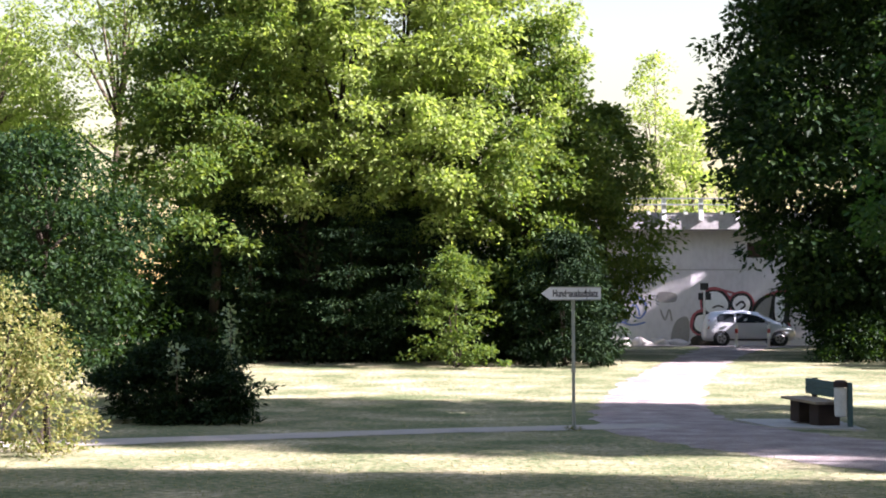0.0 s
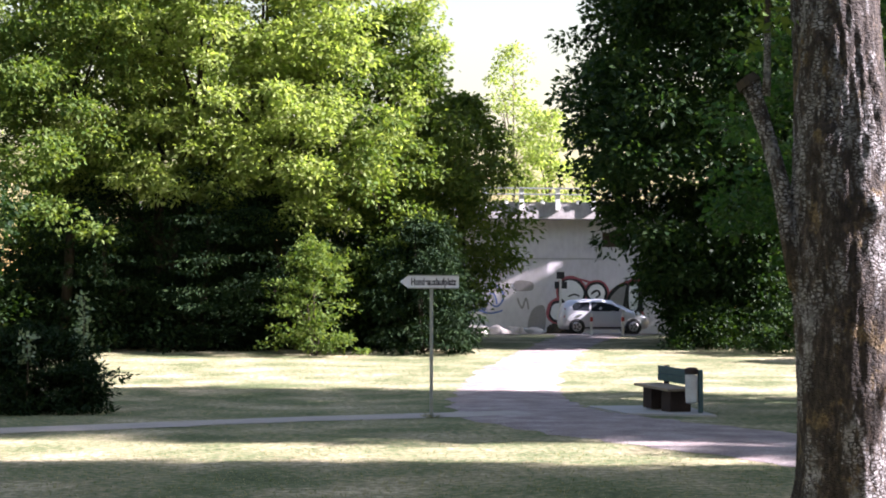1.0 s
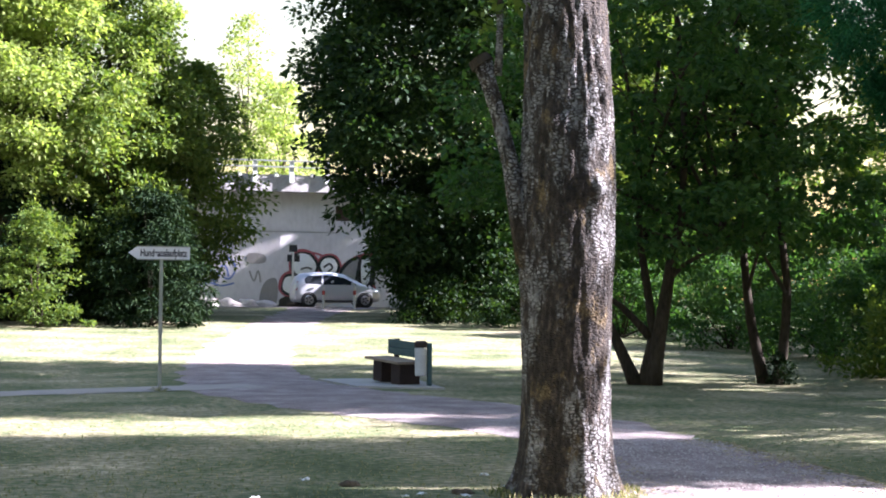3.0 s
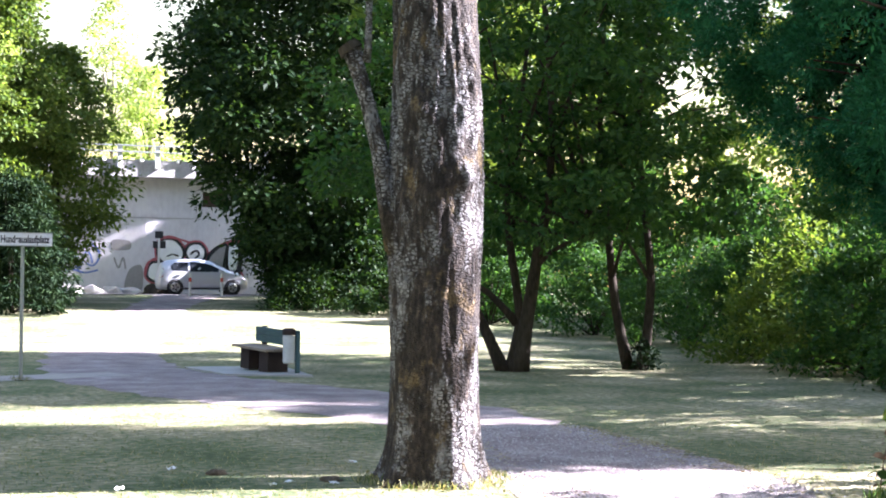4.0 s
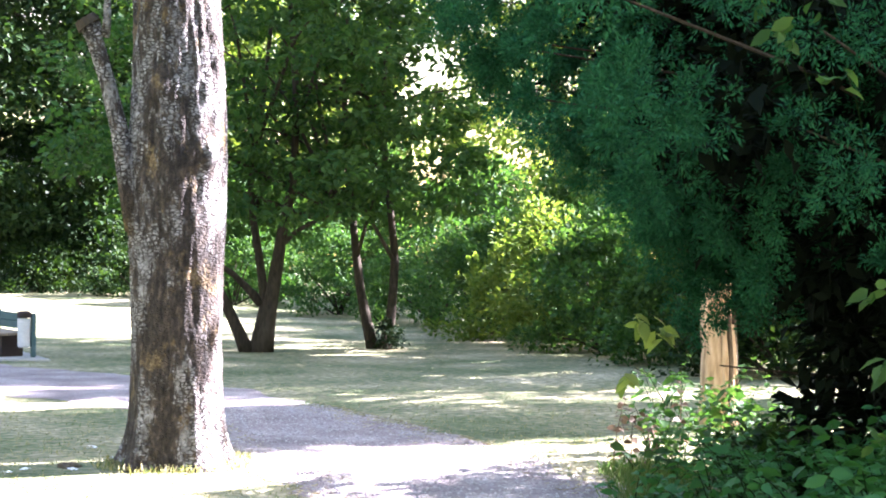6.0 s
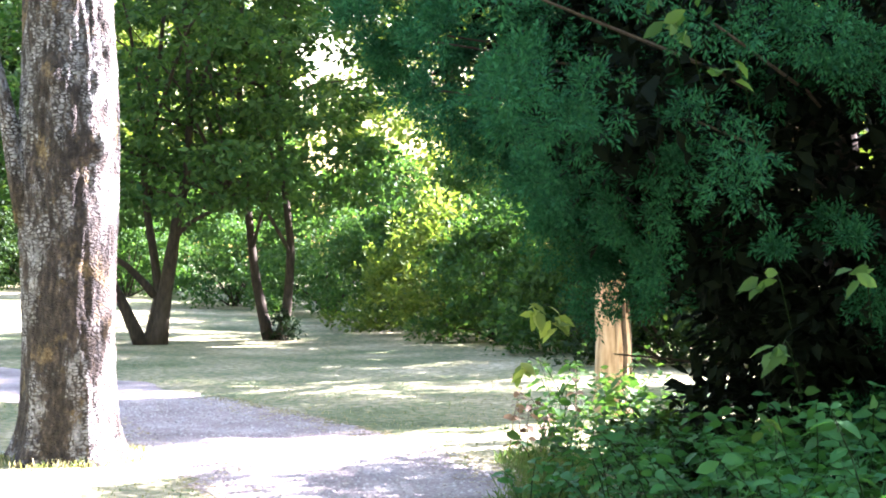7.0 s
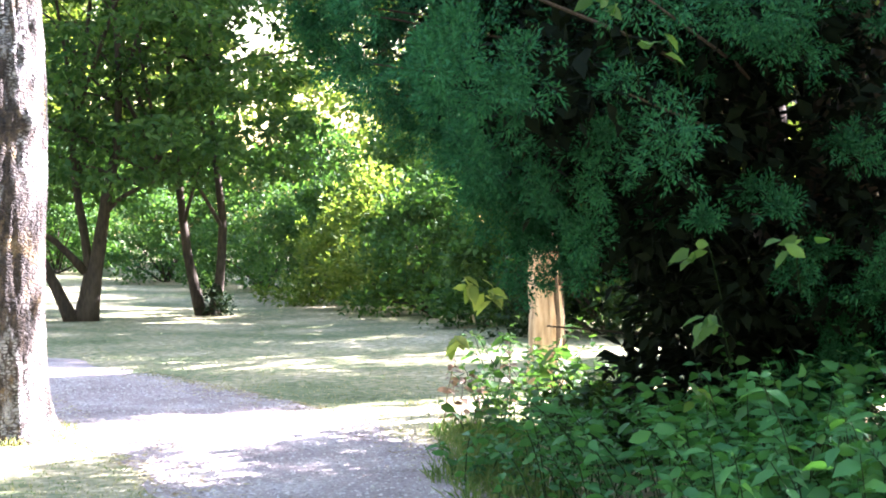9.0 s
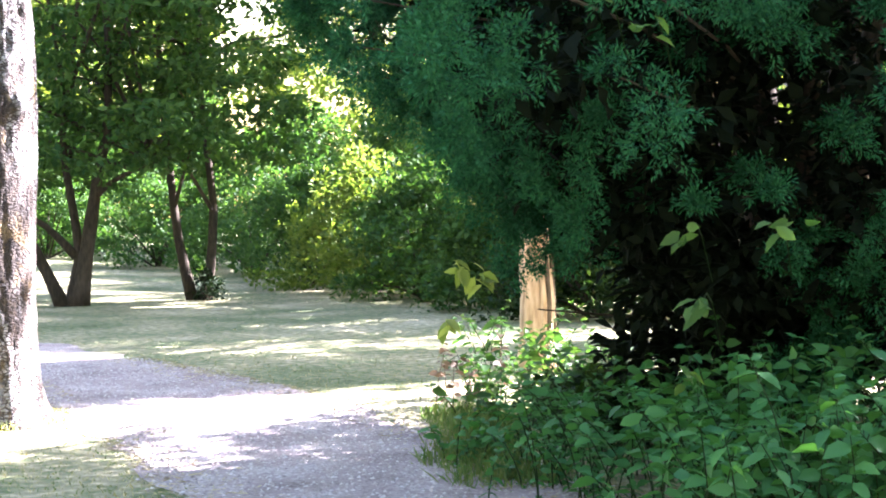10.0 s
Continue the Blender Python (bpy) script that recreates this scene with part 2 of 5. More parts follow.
def tree(name, label, x, y, height, base, radius, trunk_r, clusters, per, leaf, leaf_mat, bark_mat, seed, stems=1, size=(0.45, 1.0), flat=0.48, droop=0.25, top=0.55, limbs=12, spread=0.25, z=None, category="tree", group="trees", ragged=0.28, narrow=0.55, shape=None):
    rng = np.random.default_rng(seed)
    pr = random.Random(seed)
    root = thing(name, label, category, pose(x, y, ground_z(x, y) - 0.03 if z is None else z), group)
    clusters, per = int(clusters * 1.5), int(per / 1.5)
    pts = crown_points(rng, height, base, radius, clusters, top=top, ragged=ragged)
    lines = []
    for line, r0 in shape or ():
        lines.append([tuple(p) for p in spline(line, 0.3)])
        m = len(lines[-1])
        part("stem", tube(lines[-1], [r0 * (1.3 - 0.3 * min(1, 6 * i / m)) * (1 - 0.75 * i / m) for i in range(m)], 12, wob=0.05, rng=pr), bark_mat, root, smooth=True)
    stems = len(lines) or stems
    for k in range(0 if shape else stems):
        a = 2 * math.pi * k / max(1, stems) + pr.uniform(-0.5, 0.5)
        out = spread * radius * pr.uniform(0.35, 1.35) if stems > 1 else 0.12 * radius
        bend, thick = (pr.uniform(0.55, 1.3), pr.uniform(0.65, 1.1)) if stems > 1 else (0.8, 1.0)
        ph1, ph2 = pr.uniform(0, 6), pr.uniform(0, 6)
        wave = 0.05 * radius if stems > 1 else 0.03
        line, rad, hh = [], [], height * (0.9 if stems == 1 else 0.72)
        for i in range(9):
            q = i / 8
            line.append((math.cos(a) * out * q ** bend + wave * q ** 0.5 * math.sin(q * 7 + ph1) + pr.uniform(-1, 1) * 0.09 * q, math.sin(a) * out * q ** bend + wave * q ** 0.5 * math.sin(q * 6 + ph2) + pr.uniform(-1, 1) * 0.05 * q, hh * q))
            rad.append(trunk_r * thick * ((1 - q) ** 0.8 * 0.92 + 0.08) * (1.35 if i == 0 else 1))
        lines.append(line)
        part("trunk" if stems == 1 else "stem", tube(line, rad, 12), bark_mat, root, smooth=True)
    ends = pts[np.linspace(0, clusters - 1, limbs).astype(int)]
    for e in ends:
        line = lines[pr.randrange(stems)]
        zz = max(base * 0.75, min(float(e[2]) - 0.25 * radius, height * 0.62))
        i = min(len(line) - 2, max(1, int(zz / (line[-1][2]) * (len(line) - 1))))
        p0, p1 = Vector(line[i]), Vector(e)
        mid = p0.lerp(p1, 0.5) + Vector((0, 0, 0.12 * (p1 - p0).length))
        r0 = trunk_r * 0.38
        part("limb", tube([p0, p0.lerp(mid, 0.55), mid, mid.lerp(p1, 0.5), p1], [r0, r0 * 0.75, r0 * 0.5, r0 * 0.3, r0 * 0.12], 6), bark_mat, root, smooth=True)
    part("crown", cluster_leaves("crown", pts, rng.uniform(*size, clusters), per, leaf, leaf_mat, rng, flat, droop, narrow), leaf_mat, root)
    return root


def bush(name, label, x, y, height, radius, clusters, per, leaf, leaf_mat, seed, size=(0.25, 0.45), flat=0.75, long=1.0, turn=0, group="bushes", droop=0.0, narrow=0.55, wild=0.12):
    rng = np.random.default_rng(seed)
    pr = random.Random(seed)
    root = thing(name, label, "bush", pose(x, y, ground_z(x, y) - 0.02, 0, 0, turn), group)
    u = rng.random(clusters) ** 1.05
    a = rng.uniform(0, 6.283, clusters)
    env = np.sqrt(np.clip(1 - u ** 2.2, 0, 1)) * (0.82 + 0.18 * np.sin(3 * a + seed) + 0.08 * np.sin(7 * a))
    r = radius * env * np.where(rng.random(clusters) < 0.75, rng.uniform(0.75, 1, clusters), rng.uniform(0, 0.8, clusters)) * np.where(rng.random(clusters) < wild, 1.0 + 0.9 * wild + 0.1, 1)
    pts = np.stack([r * np.cos(a) * long, r * np.sin(a), 0.06 + u * (height - 0.2) * np.where(rng.random(clusters) < wild, 1.0 + 0.5 * wild + 0.06, 1)], 1)
    for k in range(7):
        e = pts[pr.randrange(clusters)]
        part("stem", tube([(pr.uniform(-0.1, 0.1), pr.uniform(-0.1, 0.1), 0), tuple(e * 0.5 + np.array([0, 0, 0.1])), tuple(e)], [0.03, 0.02, 0.008], 5), M_BARK_DARK, root)
    part("foliage", cluster_leaves("foliage", pts, rng.uniform(*size, clusters), per, leaf, leaf_mat, rng, flat, droop, narrow), leaf_mat, root)
    return root


# ---- ground, paths, road ----
def axis(fine_lo, fine_hi, step, far):
    a = list(np.arange(fine_lo, fine_hi + 0.01, step))
    d = step
    lo, hi = fine_lo, fine_hi
    while hi < far:
        d *= 1.6
        lo, hi = lo - d, hi + d
        a = [lo] + a + [hi]
    return a


GX, GY = axis(-24, 30, 2.0, 2400), axis(-6, 90, 2.0, 2400)
ground = new("ground", mesh_of("ground", [(x, y, ground_z(x, y)) for y in GY for x in GX],
                               [(j * len(GX) + i, j * len(GX) + i + 1, (j + 1) * len(GX) + i + 1, (j + 1) * len(GX) + i) for j in range(len(GY) - 1) for i in range(len(GX) - 1)], M_GROUND, True))
tagged(ground, "dry patchy mown lawn rising gently to the road", "ground", kind="structure")


MAIN = spline([(4.1, 3.0, 1.25), (4.8, 6.5, 1.2), (5.65, 9.2, 1.15), (6.1, 12.2, 1.15), (6.55, 15.2, 0.95), (6.3, 18.0, 1.3), (5.5, 21.0, 1.65), (4.4, 24.6, 1.6), (4.2, 28.0, 1.3), (4.7, 33.0, 1.2), (5.8, 39.0, 1.15), (7.3, 45.0, 1.1), (9.4, 52.0, 1.05), (11.6, 59.0, 1.3), (13.2, 63.4, 2.2)])
SIDE = spline([(4.0, 26.2, 0.7), (2.2, 25.7, 0.6), (-0.8, 24.5, 0.55), (-3.6, 23.0, 0.6), (-6.2, 21.9, 0.65), (-10.0, 20.9, 0.7), (-15.0, 20.0, 0.7)])


def ribbon(name, line, lift, material, ragged, seed):
    rng = random.Random(seed)
    vs, fs, m = [], [], 7
    for i, (x, y, w) in enumerate(line):
        x0, y0, _ = line[max(0, i - 1)]
        x1, y1, _ = line[min(len(line) - 1, i + 1)]
        d = Vector((x1 - x0, y1 - y0)).normalized()
        for k in range(m):
            q = k / (m - 1) * 2 - 1
            e = ragged * noise.noise((x * 0.9, y * 0.9, seed + (q > 0) * 7)) + ragged * 0.5 * rng.uniform(-1, 1) if abs(q) > 0.9 else 0
            a = (w + e) * q
            px, py = x + d.y * a, y - d.x * a
            vs.append((px, py, ground_z(px, py) + lift * (1 if abs(q) < 0.9 else 0.35)))
    for i in range(len(line) - 1):
        for k in range(m - 1):
            fs.append((i * m + k, i * m + k + 1, (i + 1) * m + k + 1, (i + 1) * m + k))
    return new(name, mesh_of(name, vs, fs, material, True))


tagged(ribbon("path", MAIN, 0.018, M_PATH, 0.24, 3), "winding reddish-grey gravel park path", "path", kind="structure")
tagged(ribbon("path", SIDE, 0.026, M_TRACK, 0.12, 9), "narrow trodden footpath across the lawn", "path", kind="structure")
road = new("road", mesh_of("road", [(x, y, ground_z(x, y) + 0.03) for y in (62.8, 64.6, 66.6) for x in (-60, -20, 10, 20, 40, 90)],
                           [(j * 6 + i, j * 6 + i + 1, j * 6 + i + 7, j * 6 + i + 6) for j in range(2) for i in range(5)], M_ASPHALT))
tagged(road, "asphalt side road below the bridge", "road", kind="structure")


# ---- bridge ----
GRAF_WHITE, GRAF_BLACK, GRAF_RED, GRAF_BLUE = (plain(n, c, 0.7) for n, c in (("spray_white", (0.9, 0.9, 0.92)), ("spray_black", (0.02, 0.02, 0.022)), ("spray_red", (0.42, 0.10, 0.12)), ("spray_blue", (0.16, 0.22, 0.5))))
M_STAIN = shader("grey_overpaint", [(0.27, 0.25, 0.25), (0.34, 0.32, 0.32)], 1.0, 9.0, 0.9, 0.1)
M_POST = plain("white_post_paint", (0.78, 0.78, 0.76), 0.5)
M_STEEL = plain("galvanised_steel", (0.26, 0.28, 0.28), 0.5, 0.3)
M_BROWN = shader("rusty_girder", [(0.07, 0.045, 0.04), (0.12, 0.08, 0.07)], 1.0, 9.0, 0.9, 0.2)
WY, WZ = 72.0, 1.0


def prism(outline, z0, z1):
    bm = bmesh.new()
    a = [bm.verts.new((x, y, z0)) for x, y in outline]
    b = [bm.verts.new((x, y, z1)) for x, y in outline]
    bm.faces.new(b)
    bm.faces.new(a[::-1])
    n = len(outline)
    for i in range(n):
        bm.faces.new((a[i], a[(i + 1) % n], b[(i + 1) % n], b[i]))
    bmesh.ops.recalc_face_normals(bm, faces=bm.faces)
    return bm


bridge = thing("bridge", "pale concrete road bridge with graffiti on its abutment", "bridge", pose(0, 0, 0))
LEFT_END, CORNER, STEP, RIGHT_END = (1.0, 73.7), (12.17, WY), (14.95, WY), (21.0, WY)
main = [LEFT_END, CORNER, STEP, (STEP[0], 78), (LEFT_END[0], 79)]
part("lower_wall", prism(main, WZ, 4.83), M_WALL, bridge)
part("wall_joint", prism([(1.1, 73.74), (12.17, WY + 0.05), (14.9, WY + 0.05), (14.9, 78), (1.1, 79)], 4.83, 4.88), M_DECK, bridge)
part("upper_wall", prism(main, 4.88, 6.8), M_WALL, bridge)
part("bearing_shelf", prism([(14.954, WY + 0.01), RIGHT_END, (21, 78), (14.954, 78)], WZ, 5.45), M_WALL, bridge)
part("upper_wall", prism([(16.3, WY + 0.01), RIGHT_END, (21, 78), (16.3, 78)], 5.454, 6.8), M_WALL, bridge)
part("lintel", prism([(14.954, WY + 0.02), (16.296, WY + 0.02), (16.296, 78), (14.954, 78)], 6.2, 6.8), M_WALL, bridge)
part("recess_back", prism([(14.954, WY + 0.5), (16.296, WY + 0.5), (16.296, 78), (14.954, 78)], 5.454, 6.196), M_BROWN, bridge, "brown rusty bearing recess")
part("deck", box(-8, 71.55, 6.805, 24, 84, 7.2, 0.03), M_DECK, bridge)
part("fascia", box(-8, 71.3, 6.78, 24, 71.548, 7.62, 0.03), M_DECK, bridge)
for i in range(-9, 7):
    x = 12.55 + 1.8 * i
    post = part("railing_post", box(x - 0.11, 71.12, 7.2, x + 0.11, 71.296, 8.32, 0.015), M_POST, bridge, "white railing post")
    # small white block on the fascia between two posts
    part("white_block", box(x + 0.95, 71.16, 7.5, x + 1.15, 71.297, 7.7, 0.04), M_POST, bridge)
for z in (8.28, 7.98):
    part("rail", box(-8, 71.05, z - 0.035, 24, 71.117, z + 0.035, 0.01), M_STEEL, bridge, "steel handrail")


def smooth_loop(pts, n=6):
    out = []
    k = len(pts)
    for i in range(k):
        a, b, c, d = (np.array(pts[(i + j) % k], float) for j in (-1, 0, 1, 2))
        for s in range(n):
            t = s / n
            out.append(tuple(0.5 * ((2 * b) + (-a + c) * t + (2 * a - 5 * b + 4 * c - d) * t * t + (-a + 3 * b - 3 * c + d) * t ** 3)))
    return out


def paint_blob(name, pts, material, lift, parent, grow=0.0):
    """A flat sprayed shape on the wall, points in (x, z)."""
    loop = smooth_loop(pts)
    c = np.mean(loop, 0)
    bm = bmesh.new()
    vs = []
    for p in loop:
        d = np.array(p) - c
        q = np.array(p) + d / max(0.05, np.linalg.norm(d)) * grow
        vs.append(bm.verts.new((q[0], WY - lift, q[1])))
    f = bm.faces.new(vs)
    bmesh.ops.triangulate(bm, faces=[f])
    return part(name, bm, material, parent)


def paint_line(name, pts, width, material, lift, parent, closed=False):
    line = smooth_loop(pts, 6)
    line = line if closed else line[:-6]
    bm = bmesh.new()
    pa = []
    for i, p in enumerate(line):
        a, b = line[i - 1 if i or closed else 0], line[(i + 1) % len(line) if closed else min(i + 1, len(line) - 1)]
        d = np.array(b) - np.array(a)
        d = d / max(1e-6, np.linalg.norm(d))
        pa.append([bm.verts.new((p[0] - d[1] * s * width / 2, WY - lift, p[1] + d[0] * s * width / 2)) for s in (-1, 1)])
    for a, b in zip(pa, pa[1:] + (pa[:1] if closed else [])):
        bm.faces.new((a[0], b[0], b[1], a[1]))
    return part(name, bm, material, parent)


mural = tagged(new("graffiti"), "sprayed bubble graffiti in white, black and red on concrete", "graffiti")


def on_wall(*pts):
    """Drawing units on the wall: seventy to the metre, from the foot of the road sign."""
    return [(12.8 + (a - 368) / 70, 1.6 + (500 - b) / 70) for a, b in pts]


SHAPES = [on_wall((376, 412), (370, 372), (390, 348), (425, 352), (450, 384), (442, 414), (408, 424)),
          on_wall((334, 458), (346, 430), (382, 428), (412, 440), (406, 480), (362, 486), (340, 476)),
          on_wall((466, 392), (478, 366), (508, 362), (526, 384), (518, 412), (486, 418)),
          on_wall((536, 446), (548, 404), (586, 368), (604, 372), (598, 452), (566, 458)),
          on_wall((614, 366), (642, 362), (640, 442), (614, 446)),
          on_wall((614, 470), (640, 454), (652, 476), (636, 492))]
for q in SHAPES:
    paint_blob("red_halo", q, GRAF_RED, 0.004, mural, 0.22)
for q in SHAPES:
    paint_blob("black_outline", q, GRAF_BLACK, 0.008, mural, 0.13)
for i, q in enumerate(SHAPES):
    paint_blob("white_fill", q, M_STAIN if i == 3 else GRAF_WHITE, 0.012, mural, 0.0)
for pts, w in ((((652, 352), (656, 400), (650, 452)), 0.22), (((606, 372), (600, 410), (592, 452)), 0.16), (((478, 396), (498, 382), (508, 396), (490, 408)), 0.1), (((540, 410), (562, 376), (590, 364)), 0.16), (((398, 404), (418, 396), (436, 404)), 0.08), (((456, 430), (500, 436), (540, 432)), 0.16)):
    paint_line("black_stroke", on_wall(*pts), w, GRAF_BLACK, 0.016, mural)
for pts in (((368, 352), (396, 338), (440, 344), (470, 356)), ((326, 470), (336, 424), (366, 412)), ((610, 350), (640, 346), (668, 352))):
    paint_line("red_stroke", on_wall(*pts), 0.1, GRAF_RED, 0.018, mural)
tag_blue = tagged(new("graffiti"), "scrawled blue and grey graffiti tag on concrete", "graffiti")
tag_blue.matrix_world = Matrix.Translation((12.17, WY, 0)) @ Matrix.Rotation(-math.atan2(1.7, 11.17), 4, "Z") @ Matrix.Translation((-12.17, -WY, 0))
for pts in ([(8.4, 2.4), (8.8, 2.9), (9.0, 2.3), (9.4, 3.2), (9.6, 2.5)], [(9.2, 3.3), (9.7, 3.5), (10.0, 3.0), (9.7, 2.5), (9.3, 2.7)], [(8.2, 2.1), (8.7, 2.3), (9.3, 2.15), (9.9, 2.3)], [(10.7, 2.9), (10.9, 2.4), (11.1, 2.9), (11.2, 2.3)]):
    paint_line("blue_stroke", pts, 0.09, GRAF_BLUE if pts[0][0] < 10 else M_STAIN, 0.006, tag_blue)
paint_blob("overpaint", [(10.6, 3.3), (11.4, 3.3), (11.4, 3.7), (10.6, 3.75)], M_STAIN, 0.006, tag_blue)
paint_blob("overpaint", [(11.2, 1.3), (12.0, 1.3), (12.0, 2.5), (11.4, 2.3)], M_STAIN, 0.006, tag_blue)


# ---- car ----
M_CAR = plain("silver_paint", (0.58, 0.59, 0.63), 0.3, 0.25, 300.0, 0.95, 0.0)
M_GLASS = plain("dark_glass", (0.02, 0.024, 0.03), 0.06, 0.0, 60.0, 0.9, 0.0)
M_RUBBER = plain("rubber", (0.018, 0.018, 0.02), 0.8)
M_RIM = plain("alloy", (0.55, 0.55, 0.57), 0.3, 0.8)
M_TAIL = plain("red_lens", (0.35, 0.02, 0.02), 0.2)
M_HEAD = plain("clear_lens", (0.6, 0.62, 0.65), 0.1)
car = thing("car", "parked silver five-door hatchback with alloy wheels", "car", pose(13.48, 65.0, ground_z(14, 65) + 0.03, 0, 0, -3))
# stations along the length: x, half width, sill, belt, roof, roof half width
ST = [(-1.96, 0.66, 0.42, 0.72, 0.78, 0.58), (-1.90, 0.78, 0.27, 0.92, 1.02, 0.64), (-1.78, 0.82, 0.22, 0.98, 1.36, 0.58), (-1.55, 0.84, 0.2, 0.99, 1.49, 0.57), (-0.9, 0.85, 0.19, 0.98, 1.55, 0.58), (-0.2, 0.85, 0.19, 0.96, 1.55, 0.58),
      (0.35, 0.85, 0.19, 0.95, 1.47, 0.56), (0.85, 0.85, 0.19, 0.94, 1.24, 0.57), (1.2, 0.84, 0.2, 0.93, 1.03, 0.62), (1.55, 0.82, 0.2, 0.84, 0.93, 0.64), (1.85, 0.74, 0.24, 0.7, 0.8, 0.6), (1.98, 0.58, 0.34, 0.56, 0.62, 0.5)]
bm = bmesh.new()
loops = []
for x, w, s, b, r, rw in ST:
    half = [(w * 0.86, s), (w, s + 0.12), (w * 1.0, (s + b) / 2), (w * 0.97, b), (rw + 0.03, b + (r - b) * 0.8), (rw * 0.8, r), (0, r + 0.015)]
    ring = [(-y, z) for y, z in half] + [(y, z) for y, z in half[-2::-1]]
    loops.append([bm.verts.new((x, y, z)) for y, z in ring])
for a, b in zip(loops, loops[1:]):
    for k in range(len(a)):
        bm.faces.new((a[k], a[(k + 1) % len(a)], b[(k + 1) % len(a)], b[k]))
bm.faces.new(loops[0])
bm.faces.new(loops[-1][::-1])
bmesh.ops.recalc_face_normals(bm, faces=bm.faces)
car_body = part("body", bm, M_CAR, car, smooth=True)


def side_panel(name, pts, material, parent, side, off=0.006):
    """A pane on the slanted side of the cabin, points in (x, z)."""
    b = bmesh.new()
    vs = []
    for x, z in pts:
        for (x0, *p), (x1, *q) in zip(ST, ST[1:]):
            if x0 <= x <= x1:
                t = (x - x0) / (x1 - x0)
                w, s, bb, r, rw = (u + (v - u) * t for u, v in zip(p, q))
        if z > bb:
            y = w * 0.97 + (rw + 0.03 - w * 0.97) * min(1, (z - bb) / ((r - bb) * 0.8))
        else:
            y = w
        vs.append(b.verts.new((x, side * (y + off), z)))
    f = b.faces.new(vs if side < 0 else vs[::-1])
    bmesh.ops.triangulate(b, faces=[f])
    return part(name, b, material, parent)


for side in (-1, 1):
    side_panel("side_window", [(-0.62, 1.0), (0.9, 0.99), (0.72, 1.12), (0.35, 1.3), (-0.1, 1.4), (-0.6, 1.42)], M_GLASS, car, side, 0.012)
    side_panel("side_window", [(-1.42, 1.04), (-0.7, 1.01), (-0.68, 1.42), (-1.3, 1.39), (-1.46, 1.24)], M_GLASS, car, side, 0.012)
    side_panel("taillight", [(-1.93, 0.72), (-1.8, 0.75), (-1.74, 1.1), (-1.8, 1.15)], M_TAIL, car, side, 0.02)
    side_panel("headlight", [(1.5, 0.72), (1.84, 0.6), (1.8, 0.68), (1.42, 0.82)], M_HEAD, car, side, 0.03)
    side_panel("sill_trim", [(-1.0, 0.24), (1.0, 0.24), (1.0, 0.3), (-1.0, 0.3)], M_RUBBER, car, side, 0.02)
    for x in (-0.35, -1.15):
        part("door_handle", box(x, side * 0.86 - 0.02, 0.86, x + 0.17, side * 0.86 + 0.02, 0.9, 0.008), M_CAR, car)
    for x in (-0.66, 0.72):
        part("door_seam", box(x, side * 0.858 - 0.004, 0.3, x + 0.012, side * 0.858 + 0.004, 0.95), M_RUBBER, car)
    part("door_mirror", box(0.62, side * 0.97 - 0.1, 0.96, 0.78, side * 0.97 + 0.1, 1.1, 0.03), M_CAR, car)
    for x in (-1.27, 1.25):
        # dark discs painted as the shade in the wheel arches
        part("wheel_arch_shade", lathe([(0.36, -0.02), (0.36, 0.02)], 28, m=pose(x, side * 0.845, 0.31, 90, 0, 0)), M_RUBBER, car)
        tyre = part("wheel", lathe([(0.2, -0.09), (0.29, -0.1), (0.31, -0.07), (0.31, 0.07), (0.29, 0.1), (0.2, 0.09)], 28, m=pose(x, side * 0.80, 0.31, 90, 0, 0)), M_RUBBER, car, smooth=False)
        part("rim", lathe([(0.19, -0.01), (0.205, 0.0), (0.19, 0.012)], 24, m=pose(x, side * 0.9, 0.31, 90, 0, 0)), M_RIM, tyre)
        # dark boxes painted as the shaded gaps between the spokes
        for k in range(5):
            part("spoke_gap_shade", box(0.06, -0.005, -0.03, 0.16, 0.005, 0.03, m=pose(x, side * 0.915, 0.31) @ pose(0, 0, 0, 0, 72 * k, 0)), M_RUBBER, tyre)
bm = bmesh.new()
f = bm.faces.new([bm.verts.new(p) for p in ((0.42, -0.5, 1.452), (1.12, -0.6, 1.075), (1.12, 0.6, 1.075), (0.42, 0.5, 1.452))])
part("windscreen", bm, M_GLASS, car)
bm = bmesh.new()
bm.faces.new([bm.verts.new(p) for p in ((-1.86, -0.55, 1.12), (-1.74, -0.5, 1.4), (-1.74, 0.5, 1.4), (-1.86, 0.55, 1.12))])
part("rear_window", bm, M_GLASS, car)

# ---- bollards, road sign, rubble by the road ----
M_RED = plain("red_band", (0.45, 0.05, 0.04), 0.5)


def bollard(x, y):
    b = thing("bollard", "white bollard with a red band before the road", "bollard", pose(x, y, ground_z(x, y)), "bollards")
    part("post", lathe([(0.06, 0), (0.06, 0.9), (0.045, 0.95), (0.0, 0.96)], 14), M_POST, b)
    part("band", lathe([(0.063, 0.6), (0.063, 0.78)], 14), M_RED, b)
    return b


bollard(12.1, 60.6)
bollard(13.5, 60.9)
rs = thing("road_sign", "white road sign post with two dark plates", "sign", pose(12.49, 70.2, ground_z(12, 70)))
part("post", lathe([(0.05, 0), (0.05, 3.0)], 10), M_POST, rs)
for z in (2.35, 2.82):
    part("plate", box(-0.19 - 0.1 * (z < 2.5), -0.065, z - 0.17, 0.2 + 0.12 * (z < 2.5), -0.045, z + 0.17, 0.008), GRAF_BLACK, rs)
part("stripe", box(-0.05, -0.075, 1.2, 0.05, -0.068, 2.62), M_POST, rs)
